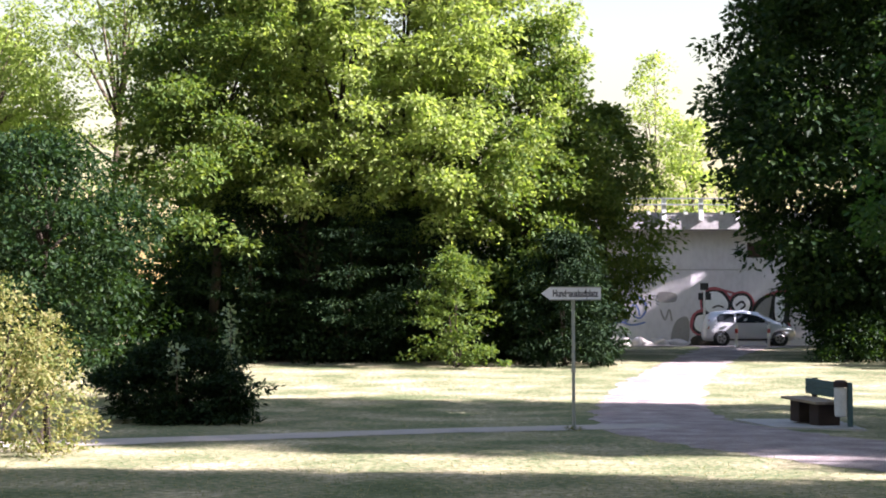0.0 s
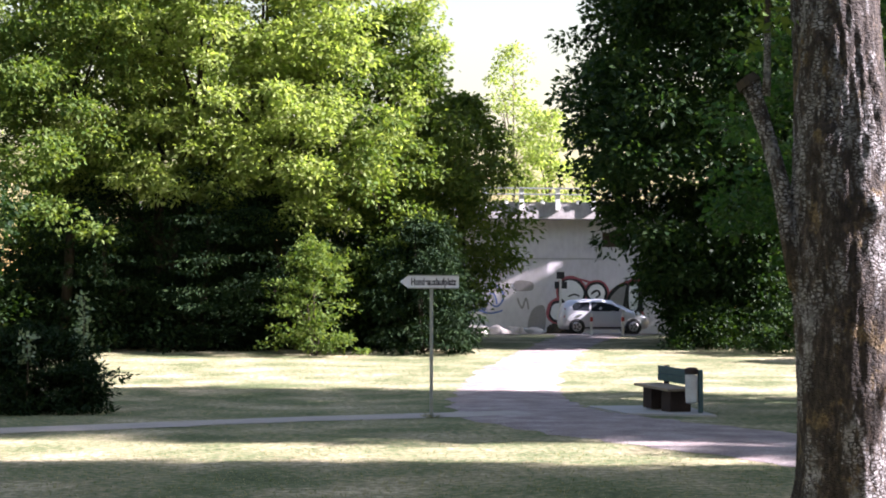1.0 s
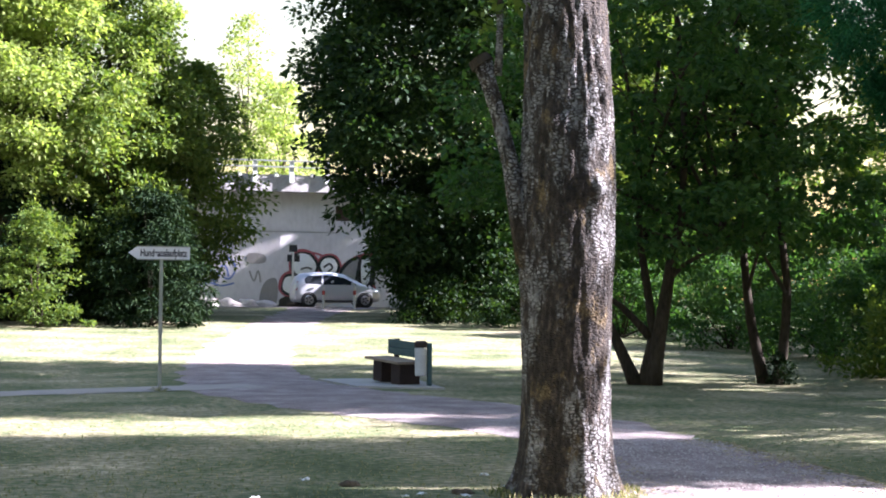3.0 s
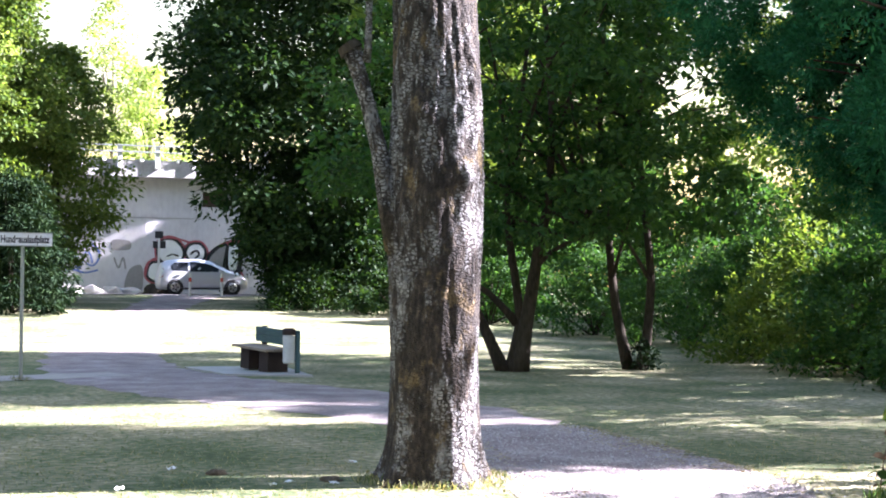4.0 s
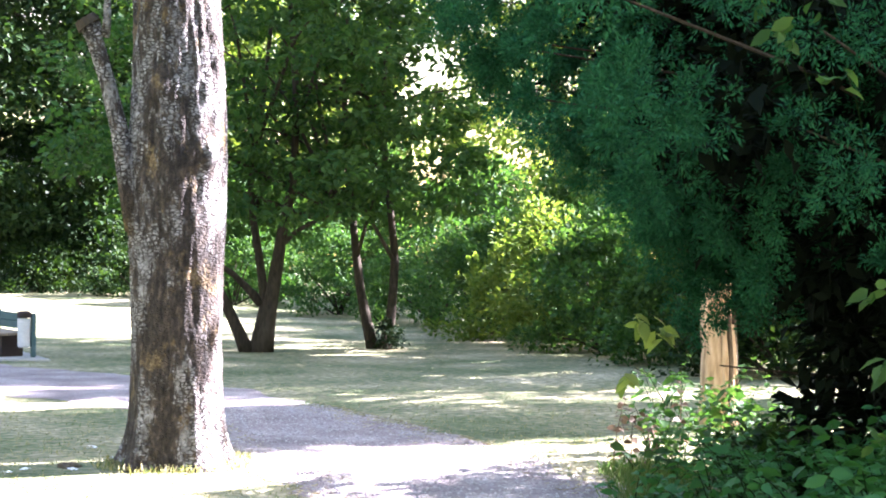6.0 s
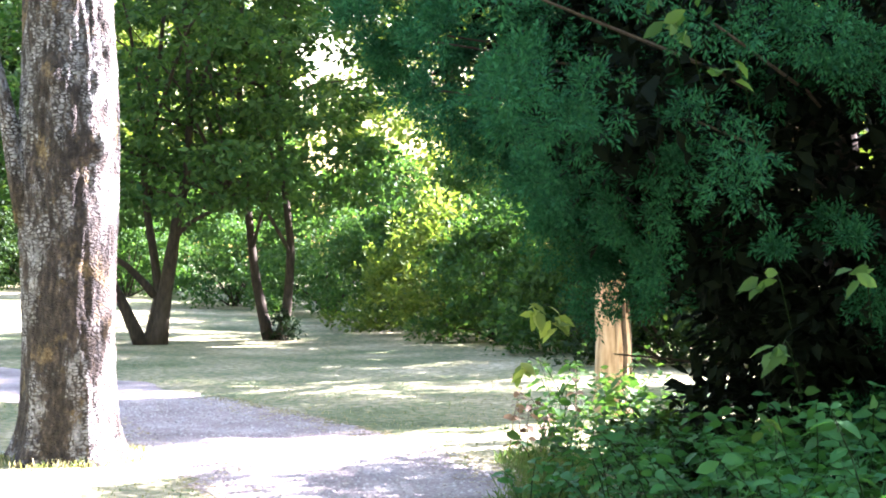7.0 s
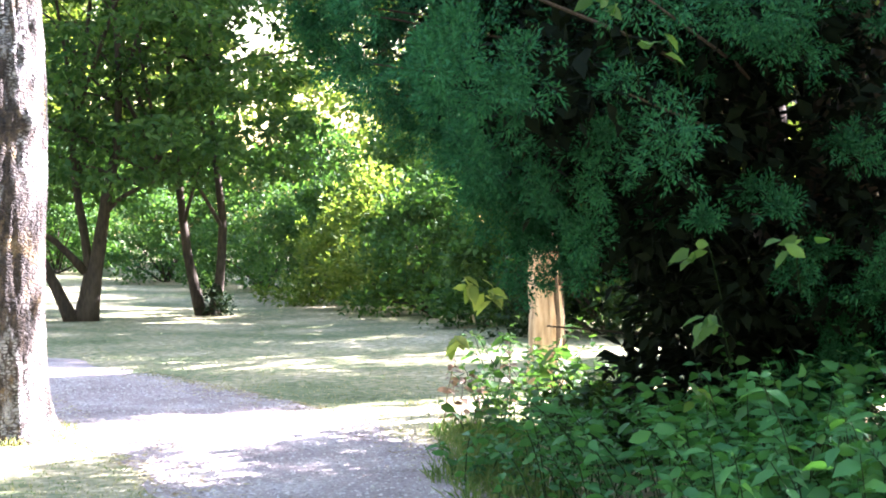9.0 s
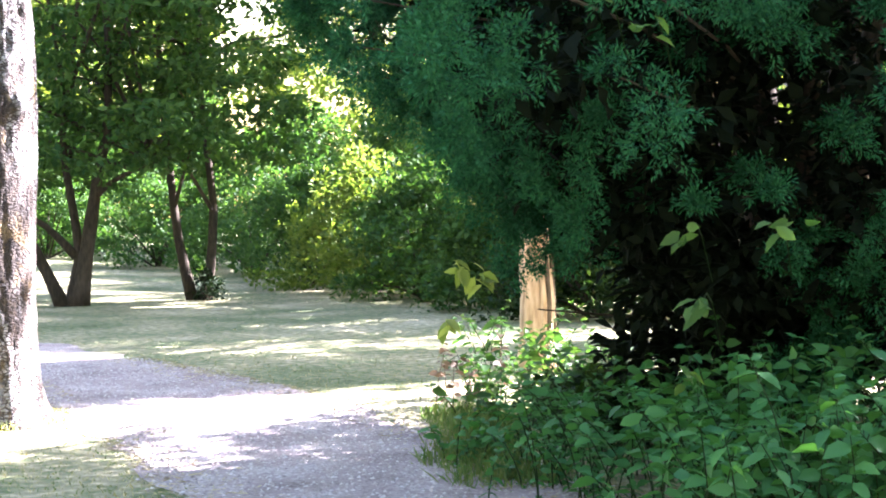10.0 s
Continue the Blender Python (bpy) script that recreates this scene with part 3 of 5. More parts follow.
M_RUBBLE = shader("pale_rubble", [(0.34, 0.31, 0.29), (0.55, 0.51, 0.48)], 3, 20, 0.95, 0.5, 0.02)


def rock(name, label, cat, x, y, sx, sy, sz, material, seed, group=""):
    bm = bmesh.new()
    bmesh.ops.create_icosphere(bm, subdivisions=3, radius=1)
    for v in bm.verts:
        k = 1 + 0.35 * noise.noise(v.co * 1.6 + Vector((seed, 0, 0))) + 0.12 * noise.noise(v.co * 5 + Vector((0, seed, 0)))
        v.co = Vector((v.co.x * sx * k, v.co.y * sy * k, max(-0.15, v.co.z) * sz * k))
    ob = part(name, bm, material, None, smooth=True)
    ob.location = (x, y, ground_z(x, y))
    return tagged(ob, label, cat, group)


for i, (x, sx, sz) in enumerate(((8.2, 0.9, 0.42), (9.3, 0.7, 0.35), (10.2, 0.55, 0.38), (11.0, 0.75, 0.3))):
    rock("boulder", "pale sunlit boulder beside the road", "boulder", x, 69.3 + 0.2 * i, sx, 0.5, sz, M_RUBBLE, i, "boulders by the road")
rock("earth_mound", "dark mound of earth beside the parked car", "mound", 12.4, 69.2, 0.85, 0.5, 0.5, M_BARK_DARK, 9)

# ---- direction sign ----
M_SIGN = plain("sign_enamel", (0.62, 0.64, 0.72), 0.4)
M_INK = plain("sign_ink", (0.02, 0.02, 0.035), 0.5)
ds = thing("direction_sign", "white arrow-shaped signpost with dark lettering on a steel pole", "sign", pose(2.23, 25.15, 0, 0, 0, 1))
part("pole", lathe([(0.03, -0.1), (0.03, 2.3), (0.02, 2.32)], 12), M_STEEL, ds)
part("collar", lathe([(0.04, 0.98), (0.04, 1.03)], 12), M_STEEL, ds)
bm = prism([(-0.55, 0.0), (-0.41, -0.105), (0.47, -0.105), (0.47, 0.105), (-0.41, 0.105)], -0.012, 0.012)
bm.transform(pose(0, -0.045, 2.33, 90, 0, 0))
plate = part("arrow_plate", bm, M_SIGN, ds)
bm = bmesh.new()
for a, b in ((0.1, 0.116), (-0.116, -0.1)):
    box(-0.41, -0.064, 2.33 + a, 0.47, -0.028, 2.33 + b, bm=bm)
part("edge_strip", bm, M_STEEL, plate)
for z in (2.26, 2.4):
    part("clamp", box(-0.045, -0.04, z - 0.015, 0.045, 0.04, z + 0.015, 0.004), M_STEEL, ds)
fc = bpy.data.curves.new("lettering", "FONT")
fc.body, fc.size, fc.align_x, fc.align_y, fc.extrude, fc.offset = "Hundeauslaufplatz", 0.17, "CENTER", "CENTER", 0.001, 0.006
tmp = new("lettering_source", fc)
dg = bpy.context.evaluated_depsgraph_get()
text_mesh = bpy.data.meshes.new_from_object(tmp.evaluated_get(dg))
bpy.data.objects.remove(tmp)
wide = max(v.co.x for v in text_mesh.vertices) - min(v.co.x for v in text_mesh.vertices)
text_mesh.transform(pose(0.03, -0.0585, 2.325, 90, 0, 0) @ Matrix.Diagonal((0.78 / wide, 1, 1, 1)))
text_mesh.materials.clear()
text_mesh.materials.append(M_INK)
part("lettering", text_mesh, M_INK, plate, "dark lettering")

# ---- bench, litter bin, slab ----
M_TEAL = shader("teal_board", [(0.03, 0.065, 0.075), (0.06, 0.11, 0.12)], 3, 30, 0.6, 0.2, 0.003, stretch=(1, 0.2, 1))
M_SEAT = shader("weathered_seat_wood", [(0.18, 0.14, 0.10), (0.30, 0.24, 0.18)], 4, 30, 0.7, 0.3, 0.003, stretch=(1, 0.15, 1))
M_BLOCK = shader("dark_concrete", [(0.022, 0.016, 0.016), (0.045, 0.032, 0.03)], 3, 40, 0.9, 0.3, 0.004)
M_BIN = shader("bin_grey", [(0.42, 0.43, 0.45), (0.56, 0.57, 0.58)], 3, 30, 0.55, 0.1, 0.003)
slab = part("concrete_slab", prism([(5.5, 28.0), (5.75, 25.6), (7.15, 24.85), (7.4, 28.0)], -0.08, 0.035), M_SLAB)
tagged(slab, "pale concrete slab under the bench beside the path", "slab", kind="structure")
bench = thing("park_bench", "park bench with teal backrest, wooden seat and dark block legs", "bench", pose(6.66, 26.4, 0.045, 2.5, 0, 14))
for y in (-0.36, 0.36):
    part("leg", box(-0.22, y - 0.17, 0, 0.2, y + 0.17, 0.39, 0.015), M_BLOCK, bench, "dark concrete block leg")
for i in range(3):
    part("seat_plank", box(-0.34 + i * 0.19, -0.66, 0.392, -0.16 + i * 0.19, 0.66, 0.44, 0.008), M_SEAT, bench)
for y in (-0.45, 0.45):
    part("back_support", box(0.2, y - 0.06, 0.3, 0.26, y + 0.06, 0.78, 0.01), M_BLOCK, bench)
for z in (0.555, 0.695):
    part("back_plank", box(0.15, -0.66, z - 0.068, 0.198, 0.66, z + 0.068, 0.008), M_TEAL, bench)
litter_bin = thing("litter_bin", "grey cylindrical litter bin on a dark post beside the bench", "bin", pose(6.88, 25.5, 0.03))
part("can", lathe([(0.085, 0.18), (0.105, 0.2), (0.11, 0.66), (0.115, 0.68), (0.1, 0.68), (0.095, 0.5), (0.0, 0.5)], 24), M_BIN, litter_bin)
part("hood", lathe([(0.118, 0.69), (0.118, 0.78), (0.08, 0.81), (0.0, 0.815)], 24), M_BLOCK, litter_bin, "dark hood")
part("post", box(0.116, -0.05, 0, 0.205, 0.05, 0.77, 0.03), M_TEAL, litter_bin, "dark teal square post")


# ---- the big trunk beside the path ----
# burrs on the trunk: bearing, height, half width, half height, swelling
BURRS = [(-0.95, 2.52, 0.3, 0.14, 0.06), (-1.95, 3.02, 0.28, 0.13, 0.05), (-0.7, 3.3, 0.35, 0.35, 0.05), (-1.0, 3.0, 0.25, 0.2, 0.03), (-1.8, 2.5, 0.3, 0.35, 0.025), (-1.1, 0.8, 0.4, 0.2, 0.03), (-2.75, 2.2, 0.35, 0.9, 0.05), (-0.7, 1.7, 0.3, 0.4, 0.02)]


def old_trunk():
    """A tall fissured trunk with plates of grey bark, flared at the root."""
    me_v, me_f, sides, rings = [], [], 120, 230
    H = 7.5
    for j in range(rings + 1):
        z = -0.1 + (H + 0.1) * j / rings
        r = 0.375 + 0.11 * math.exp(-max(0, z) / 0.22) - 0.006 * z
        r += 0.02 * math.exp(-((z - 2.5) / 0.9) ** 2)
        cx, cy = -0.02 + 0.03 * math.sin(z * 0.9), 0.02 * math.sin(z * 1.3)
        for k in range(sides):
            a = 2 * math.pi * k / sides
            c, s = math.cos(a), math.sin(a)
            p = Vector((c * 3.2, s * 3.2, z * 0.8))
            big = noise.noise(Vector((c * 1.1, s * 1.1, z * 0.5))) * 0.03
            plate = noise.ridged_multi_fractal(Vector((c * 4.0, s * 4.0, z * 1.6)), 1.0, 2.2, 4, 1.0, 2.0)
            fine = noise.noise(Vector((c * 14, s * 14, z * 6))) * 0.007 + noise.noise(Vector((c * 30, s * 30, z * 22))) * 0.004
            root = 0.07 * math.exp(-max(0, z) / 0.3) * math.sin(5 * a + 0.7)
            for ba, bz, bw, bh, amount in BURRS:
                d = math.atan2(math.sin(a - ba), math.cos(a - ba))
                big += amount * math.exp(-(d / bw) ** 2 - ((z - bz) / bh) ** 2) * (1 + 0.5 * noise.noise(Vector((c * 16, s * 16, z * 12))))
            rr = r + big + fine + root - 0.016 * max(0, 1.5 - plate)
            me_v.append((cx + c * rr, cy + s * rr, z))
    for j in range(rings):
        for k in range(sides):
            me_f.append((j * sides + k, j * sides + (k + 1) % sides, (j + 1) * sides + (k + 1) % sides, (j + 1) * sides + k))
    return me_v, me_f


M_OLD = bpy.data.materials.new("old_bark")
M_OLD.use_nodes = True
nt = M_OLD.node_tree
pb = nt.nodes["Principled BSDF"]
tc = nt.nodes.new("ShaderNodeTexCoord")


def noise_node(scale, stretch, detail=4, rough=0.6):
    mp, n = nt.nodes.new("ShaderNodeMapping"), nt.nodes.new("ShaderNodeTexNoise")
    mp.inputs["Scale"].default_value = stretch
    nt.links.new(tc.outputs["Object"], mp.inputs[0])
    nt.links.new(mp.outputs[0], n.inputs["Vector"])
    n.inputs["Scale"].default_value, n.inputs["Detail"].default_value, n.inputs["Roughness"].default_value = scale, detail, rough
    return n.outputs[0]


def ramp_node(src, stops):
    r = nt.nodes.new("ShaderNodeValToRGB")
    el = r.color_ramp.elements
    while len(el) < len(stops):
        el.new(0.5)
    for i, (q, c) in enumerate(stops):
        el[i].position, el[i].color = q, (*c, 1)
    nt.links.new(src, r.inputs[0])
    return r.outputs[0]


def mix_node(fac, a, b):
    m = nt.nodes.new("ShaderNodeMix")
    m.data_type = "RGBA"
    nt.links.new(fac, m.inputs["Factor"])
    nt.links.new(a, m.inputs["A"])
    nt.links.new(b, m.inputs["B"])
    return m.outputs["Result"]


def plates(scale, stretch, warp=0.25):
    """Distance to the joints between small plates of bark."""
    mp, v, w = nt.nodes.new("ShaderNodeMapping"), nt.nodes.new("ShaderNodeTexVoronoi"), nt.nodes.new("ShaderNodeMix")
    mp.inputs["Scale"].default_value = stretch
    n = nt.nodes.new("ShaderNodeTexNoise")
    n.inputs["Scale"].default_value = 9
    w.data_type, w.blend_type = "RGBA", "LINEAR_LIGHT"
    w.inputs["Factor"].default_value = warp * 0.1
    nt.links.new(tc.outputs["Object"], n.inputs["Vector"])
    nt.links.new(tc.outputs["Object"], w.inputs["A"])
    nt.links.new(n.outputs["Color"], w.inputs["B"])
    nt.links.new(w.outputs["Result"], mp.inputs[0])
    nt.links.new(mp.outputs[0], v.inputs["Vector"])
    v.feature = "DISTANCE_TO_EDGE"
    v.inputs["Scale"].default_value = scale
    return v.outputs["Distance"]


grey = ramp_node(noise_node(16, (1, 1, 0.8)), [(0.3, (0.10, 0.096, 0.094)), (0.5, (0.2, 0.194, 0.192)), (0.7, (0.34, 0.335, 0.34))])
dark = ramp_node(noise_node(26, (1, 1, 0.35)), [(0.3, (0.012, 0.010, 0.009)), (0.55, (0.045, 0.036, 0.03)), (0.75, (0.12, 0.09, 0.068))])
moss = ramp_node(noise_node(34, (1, 1, 1)), [(0.3, (0.04, 0.029, 0.014)), (0.5, (0.125, 0.088, 0.045)), (0.7, (0.21, 0.165, 0.09))])
crack = ramp_node(plates(19, (1, 1, 1.9), 0.35), [(0.05, (0, 0, 0)), (0.17, (1, 1, 1))])
gaps = ramp_node(noise_node(10, (1, 1, 0.35), 6, 0.7), [(0.52, (0, 0, 0)), (0.62, (1, 1, 1))])
grey = mix_node(gaps, mix_node(crack, dark, grey), grey)
grey = mix_node(ramp_node(noise_node(15, (1, 1, 0.3), 5, 0.65), [(0.42, (0, 0, 0)), (0.47, (1, 1, 1))]), dark, grey)
patch = ramp_node(noise_node(2.6, (1, 1, 0.42), 7, 0.7), [(0.485, (0, 0, 0)), (0.53, (1, 1, 1))])
low = ramp_node(noise_node(3.1, (1, 1, 0.7), 5, 0.7), [(0.55, (0, 0, 0)), (0.63, (1, 1, 1))])
colour = mix_node(patch, mix_node(low, dark, moss), grey)
nt.links.new(colour, pb.inputs["Base Color"])
pb.inputs["Roughness"].default_value, pb.inputs["Specular IOR Level"].default_value = 0.85, 0.25
bn = nt.nodes.new("ShaderNodeBump")
bn.inputs["Strength"].default_value, bn.inputs["Distance"].default_value = 1.0, 0.035
hm = nt.nodes.new("ShaderNodeMix")
hm.inputs["Factor"].default_value = 0.5
nt.links.new(noise_node(34, (1, 1, 0.5), 5), hm.inputs["A"])
nt.links.new(crack, hm.inputs["B"])
nt.links.new(hm.outputs[0], bn.inputs["Height"])
nt.links.new(bn.outputs[0], pb.inputs["Normal"])

big = thing("old_park_tree", "thick old park tree with fissured, patchy grey bark", "tree", pose(4.30, 11.32, 0, 0, 0, -21))
v, f = old_trunk()
part("trunk", mesh_of("trunk", v, f, M_OLD, True), M_OLD, big)
rngp = random.Random(5)
stub_line = [(-0.33, -0.12, 1.9), (-0.40, -0.14, 2.3), (-0.47, -0.16, 2.7), (-0.57, -0.18, 3.1), (-0.66, -0.2, 3.4), (-0.70, -0.2, 3.52)]
stub = part("cut_limb", tube(stub_line, [0.09, 0.085, 0.07, 0.06, 0.065, 0.085], 20, wob=0.08, rng=rngp), M_OLD, big, "sawn-off limb", smooth=True)
part("cut_face", tube([(-0.70, -0.2, 3.51), (-0.74, -0.2, 3.57)], [0.105, 0.09], 16), M_BARK_DARK, stub)
part("shoot", tube([(-0.58, -0.22, 3.42), (-0.565, -0.24, 3.6), (-0.56, -0.26, 4.0), (-0.52, -0.26, 5.0)], [0.04, 0.032, 0.028, 0.014], 8), M_OLD, big, smooth=True)
rng = np.random.default_rng(77)
c = np.array([(-0.52, -0.26, 3.75 + 0.12 * i) for i in range(6)]) + rng.normal(0, 0.1, (6, 3))
part("shoot_foliage", cluster_leaves("shoot_foliage", c, np.full(6, 0.14), 14, 0.1, M_LEAF_MID, rng), M_LEAF_MID, big)
for i, (ex, ey, ez) in enumerate(((-3.2, 1.0, 10.5), (2.6, 2.2, 11.5), (0.6, -2.8, 10.8), (-0.8, 2.9, 12), (3.0, -1.6, 9.8), (-2.2, -2.4, 11.8))):
    p0, p1 = Vector((0, 0, 5.6 + 0.25 * i)), Vector((ex * 0.85, ey * 0.85, ez - 1))
    mid = p0.lerp(p1, 0.5) + Vector((0, 0, 0.6))
    part("limb", tube([p0, p0.lerp(mid, 0.5), mid, p1], [0.2, 0.16, 0.12, 0.04], 8), M_OLD, big, smooth=True)
pts = crown_points(rng, 13.5, 6.8, 2.6, 120)
part("crown", cluster_leaves("crown", pts, rng.uniform(0.7, 1.2, 120), 130, 0.2, M_LEAF_MID, rng), M_LEAF_MID, big)

# ---- woods across the lawn ----
tree("broadleaf_tree", "tall broadleaf tree with dense yellow-green crown", -4.4, 50.5, 18.0, 4.9, 4.6, 0.26, 230, 330, 0.18, M_LEAF_LIGHT, M_BARK_DARK, 11, stems=2)
tree("broadleaf_tree", "tall broadleaf tree with dense sunlit green crown", -0.3, 50.0, 16.0, 4.2, 4.2, 0.24, 230, 330, 0.18, M_LEAF_LIGHT, M_BARK_DARK, 12, stems=2, top=0.7)
tree("broadleaf_tree", "broadleaf tree with dense green crown at the wood's edge", 2.7, 51.0, 11.4, 1.4, 3.2, 0.18, 150, 290, 0.17, M_LEAF_MID, M_BARK_DARK, 13, size=(0.6, 1.05))
tree("broadleaf_tree", "low-branched young tree with green crown near the bridge", 5.7, 53.5, 8.9, 1.3, 2.7, 0.13, 120, 200, 0.19, M_LEAF_MID, M_BARK_DARK, 14, size=(0.5, 0.9), top=0.85)
tree("broadleaf_tree", "tall slim broadleaf tree with sunlit crown", -7.8, 49.5, 14.0, 3.4, 3.5, 0.2, 150, 280, 0.18, M_LEAF_MID, M_BARK_DARK, 15, size=(0.6, 1.1))
tree("robinia_tree", "tall airy tree with thin pale-green foliage and gaps", -13.0, 57.0, 16.0, 4.5, 4.0, 0.22, 95, 190, 0.17, M_LEAF_LIGHT, M_BARK, 16, size=(0.6, 1.1), limbs=18)
tree("robinia_tree", "tall airy tree with thin pale-green foliage and gaps", -17.8, 55.0, 14.0, 4.0, 3.8, 0.2, 90, 190, 0.17, M_LEAF_LIGHT, M_BARK, 17, size=(0.6, 1.1), limbs=18)
tree("broadleaf_tree", "blue-green broadleaf tree behind the bushes", -10.0, 36.0, 6.2, 0.3, 2.5, 0.12, 110, 200, 0.15, M_LEAF_TEAL_SHADE, M_BARK_DARK, 18, size=(0.5, 0.9))
tree("broadleaf_tree", "broad green tree at the wood's edge", -13.5, 42.0, 6.8, 0.6, 3.2, 0.16, 110, 180, 0.2, M_LEAF_TEAL_SHADE, M_BARK_DARK, 19, size=(0.55, 1.0))
# conifers darker than other trees, with some shade put into their colour
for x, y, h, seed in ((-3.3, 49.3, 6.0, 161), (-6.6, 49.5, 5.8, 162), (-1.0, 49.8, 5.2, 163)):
    tree("dark_conifer", "dark layered conifer at the edge of the wood", x, y, h, 0.25, 2.1, 0.12, 100, 150, 0.17, M_JUNIPER_SHADE, M_BARK_DARK, seed, size=(0.4, 0.9), flat=0.22, top=0.9, narrow=0.3, limbs=8)
# shrubs that close the wood's foot, with its shade put into their leaf colour
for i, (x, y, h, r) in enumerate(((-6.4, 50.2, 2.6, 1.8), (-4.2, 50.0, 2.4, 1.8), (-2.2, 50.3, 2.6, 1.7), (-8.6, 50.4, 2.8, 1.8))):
    bush("low_shrub", "low shrub blackened for shade at the edge of the lawn", x, y, h, r, 60, 120, 0.16, M_JUNIPER_SHADE, 150 + i, (0.3, 0.6), group="shrubs under the trees")
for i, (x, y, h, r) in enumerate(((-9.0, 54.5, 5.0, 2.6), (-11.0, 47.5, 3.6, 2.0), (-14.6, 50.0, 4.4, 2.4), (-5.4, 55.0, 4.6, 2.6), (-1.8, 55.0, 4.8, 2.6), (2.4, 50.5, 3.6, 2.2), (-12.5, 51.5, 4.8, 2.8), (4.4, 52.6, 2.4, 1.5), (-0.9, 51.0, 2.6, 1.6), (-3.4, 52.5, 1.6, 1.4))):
    bush("wood_shrub", "dense shrub at the foot of the trees, darkened for shade", x, y, h, r, 70, 110, 0.2, M_LEAF_SHADE, 30 + i, (0.5, 0.85), group="shrubs under the trees")
# dark shrubs added behind, coloured as the shade deep in the wood
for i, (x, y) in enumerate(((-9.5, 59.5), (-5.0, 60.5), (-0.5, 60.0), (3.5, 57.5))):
    bush("wood_shrub", "dense shrub deep in the wood, darkened for shade", x, y, 6.0, 3.2, 90, 80, 0.3, M_LEAF_SHADE, 140 + i, (0.7, 1.1), group="shrubs under the trees")
bush("sunlit_shrub", "tall light-green shrub catching the sun at the wood's edge", 0.4, 46.8, 3.7, 1.5, 120, 60, 0.13, M_LEAF_MID, 41, (0.2, 0.5), 0.35)
bush("conifer_shrub", "dark drooping conifer at the wood's edge", 4.0, 48.0, 4.4, 1.9, 150, 90, 0.2, M_JUNIPER_SHADE, 42, (0.3, 0.6), 0.4, droop=0.5, narrow=0.3)
tree("broadleaf_tree", "broadleaf tree behind the road bridge", 15.6, 93.0, 14.0, 4.0, 4.0, 0.2, 80, 130, 0.28, M_LEAF_LIGHT, M_BARK, 20, size=(0.6, 1.1))
tree("slim_tree", "tall thin sparse tree behind the road bridge", 14.3, 99.0, 19.5, 7.0, 1.9, 0.16, 60, 55, 0.26, M_LEAF_LIGHT, M_BARK, 21, size=(0.5, 0.9))
tree("broadleaf_tree", "broadleaf tree behind the road bridge", 8.0, 95.0, 11.0, 3.0, 4.0, 0.2, 70, 130, 0.28, M_LEAF_MID, M_BARK, 22, size=(0.6, 1.1))

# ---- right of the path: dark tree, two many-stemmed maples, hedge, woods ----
tree("dark_tree", "large dense dark-green tree with branches down to the ground", 15.3, 52.5, 19.0, 1.0, 5.6, 0.3, 480, 280, 0.26, M_LEAF_TEAL_SHADE, M_BARK_DARK, 51, size=(0.75, 1.3), flat=0.5, top=0.85, ragged=0.18)
def upright(az, lines):
    """Stems drawn in the plane across the bearing az: (sideways, height), with a slight lean in depth."""
    c, d = math.cos(radians(az)), -math.sin(radians(az))
    return [([(c * q - d * lean * h, d * q + c * lean * h, h) for q, h in pts], r) for pts, lean, r in lines]


MAPLE_A = upright(24, [([(-0.1, -0.05), (-0.45, 0.75), (-0.85, 1.53), (-1.3, 2.4), (-1.9, 3.6), (-2.3, 4.8)], -0.08, 0.12),
                       ([(0.0, -0.05), (0.12, 0.6), (0.17, 1.1), (0.05, 2.0), (-0.1, 3.2), (0.1, 4.6), (0.3, 6.5)], 0.06, 0.115),
                       ([(0.17, -0.05), (0.3, 1.0), (0.45, 1.9), (0.5, 2.3), (0.7, 3.3), (0.75, 5.0), (0.6, 7.0)], -0.04, 0.15),
                       ([(0.12, 0.95), (-0.4, 1.5), (-0.9, 1.85), (-1.6, 2.6)], 0.05, 0.075),
                       ([(0.48, 2.05), (0.75, 2.3), (1.2, 2.55), (1.9, 2.8)], -0.05, 0.06)])
MAPLE_B = upright(28.7, [([(-0.08, -0.05), (-0.35, 1.2), (-0.5, 2.5), (-0.65, 4.1), (-0.7, 5.7), (-0.6, 7.0)], 0.05, 0.105),
                         ([(0.1, -0.05), (0.25, 0.6), (0.33, 1.75), (0.28, 2.4), (0.1, 4.3), (0.12, 5.6), (0.3, 7.0)], -0.05, 0.11),
                         ([(0.1, 4.0), (-0.1, 4.6), (-0.43, 5.6), (-0.8, 6.5)], -0.03, 0.06)])
tree("maple", "many-stemmed maple with dark spreading crown on the lawn", 11.32, 25.76, 8.6, 2.3, 3.5, 0.13, 150, 130, 0.17, M_MAPLE, M_BARK_DARK, 52, size=(0.35, 0.75), flat=0.36, shape=MAPLE_A, limbs=16)
tree("maple", "forked maple with dark spreading crown on the lawn", 14.0, 25.8, 7.6, 2.7, 2.7, 0.12, 105, 120, 0.17, M_MAPLE, M_BARK_DARK, 53, size=(0.3, 0.7), flat=0.36, shape=MAPLE_B, limbs=14)
bush("basal_shoots", "leafy shoots round the foot of a maple", 14.0, 25.45, 0.65, 0.34, 20, 34, 0.08, M_JUNIPER_SHADE, 54, (0.12, 0.2))
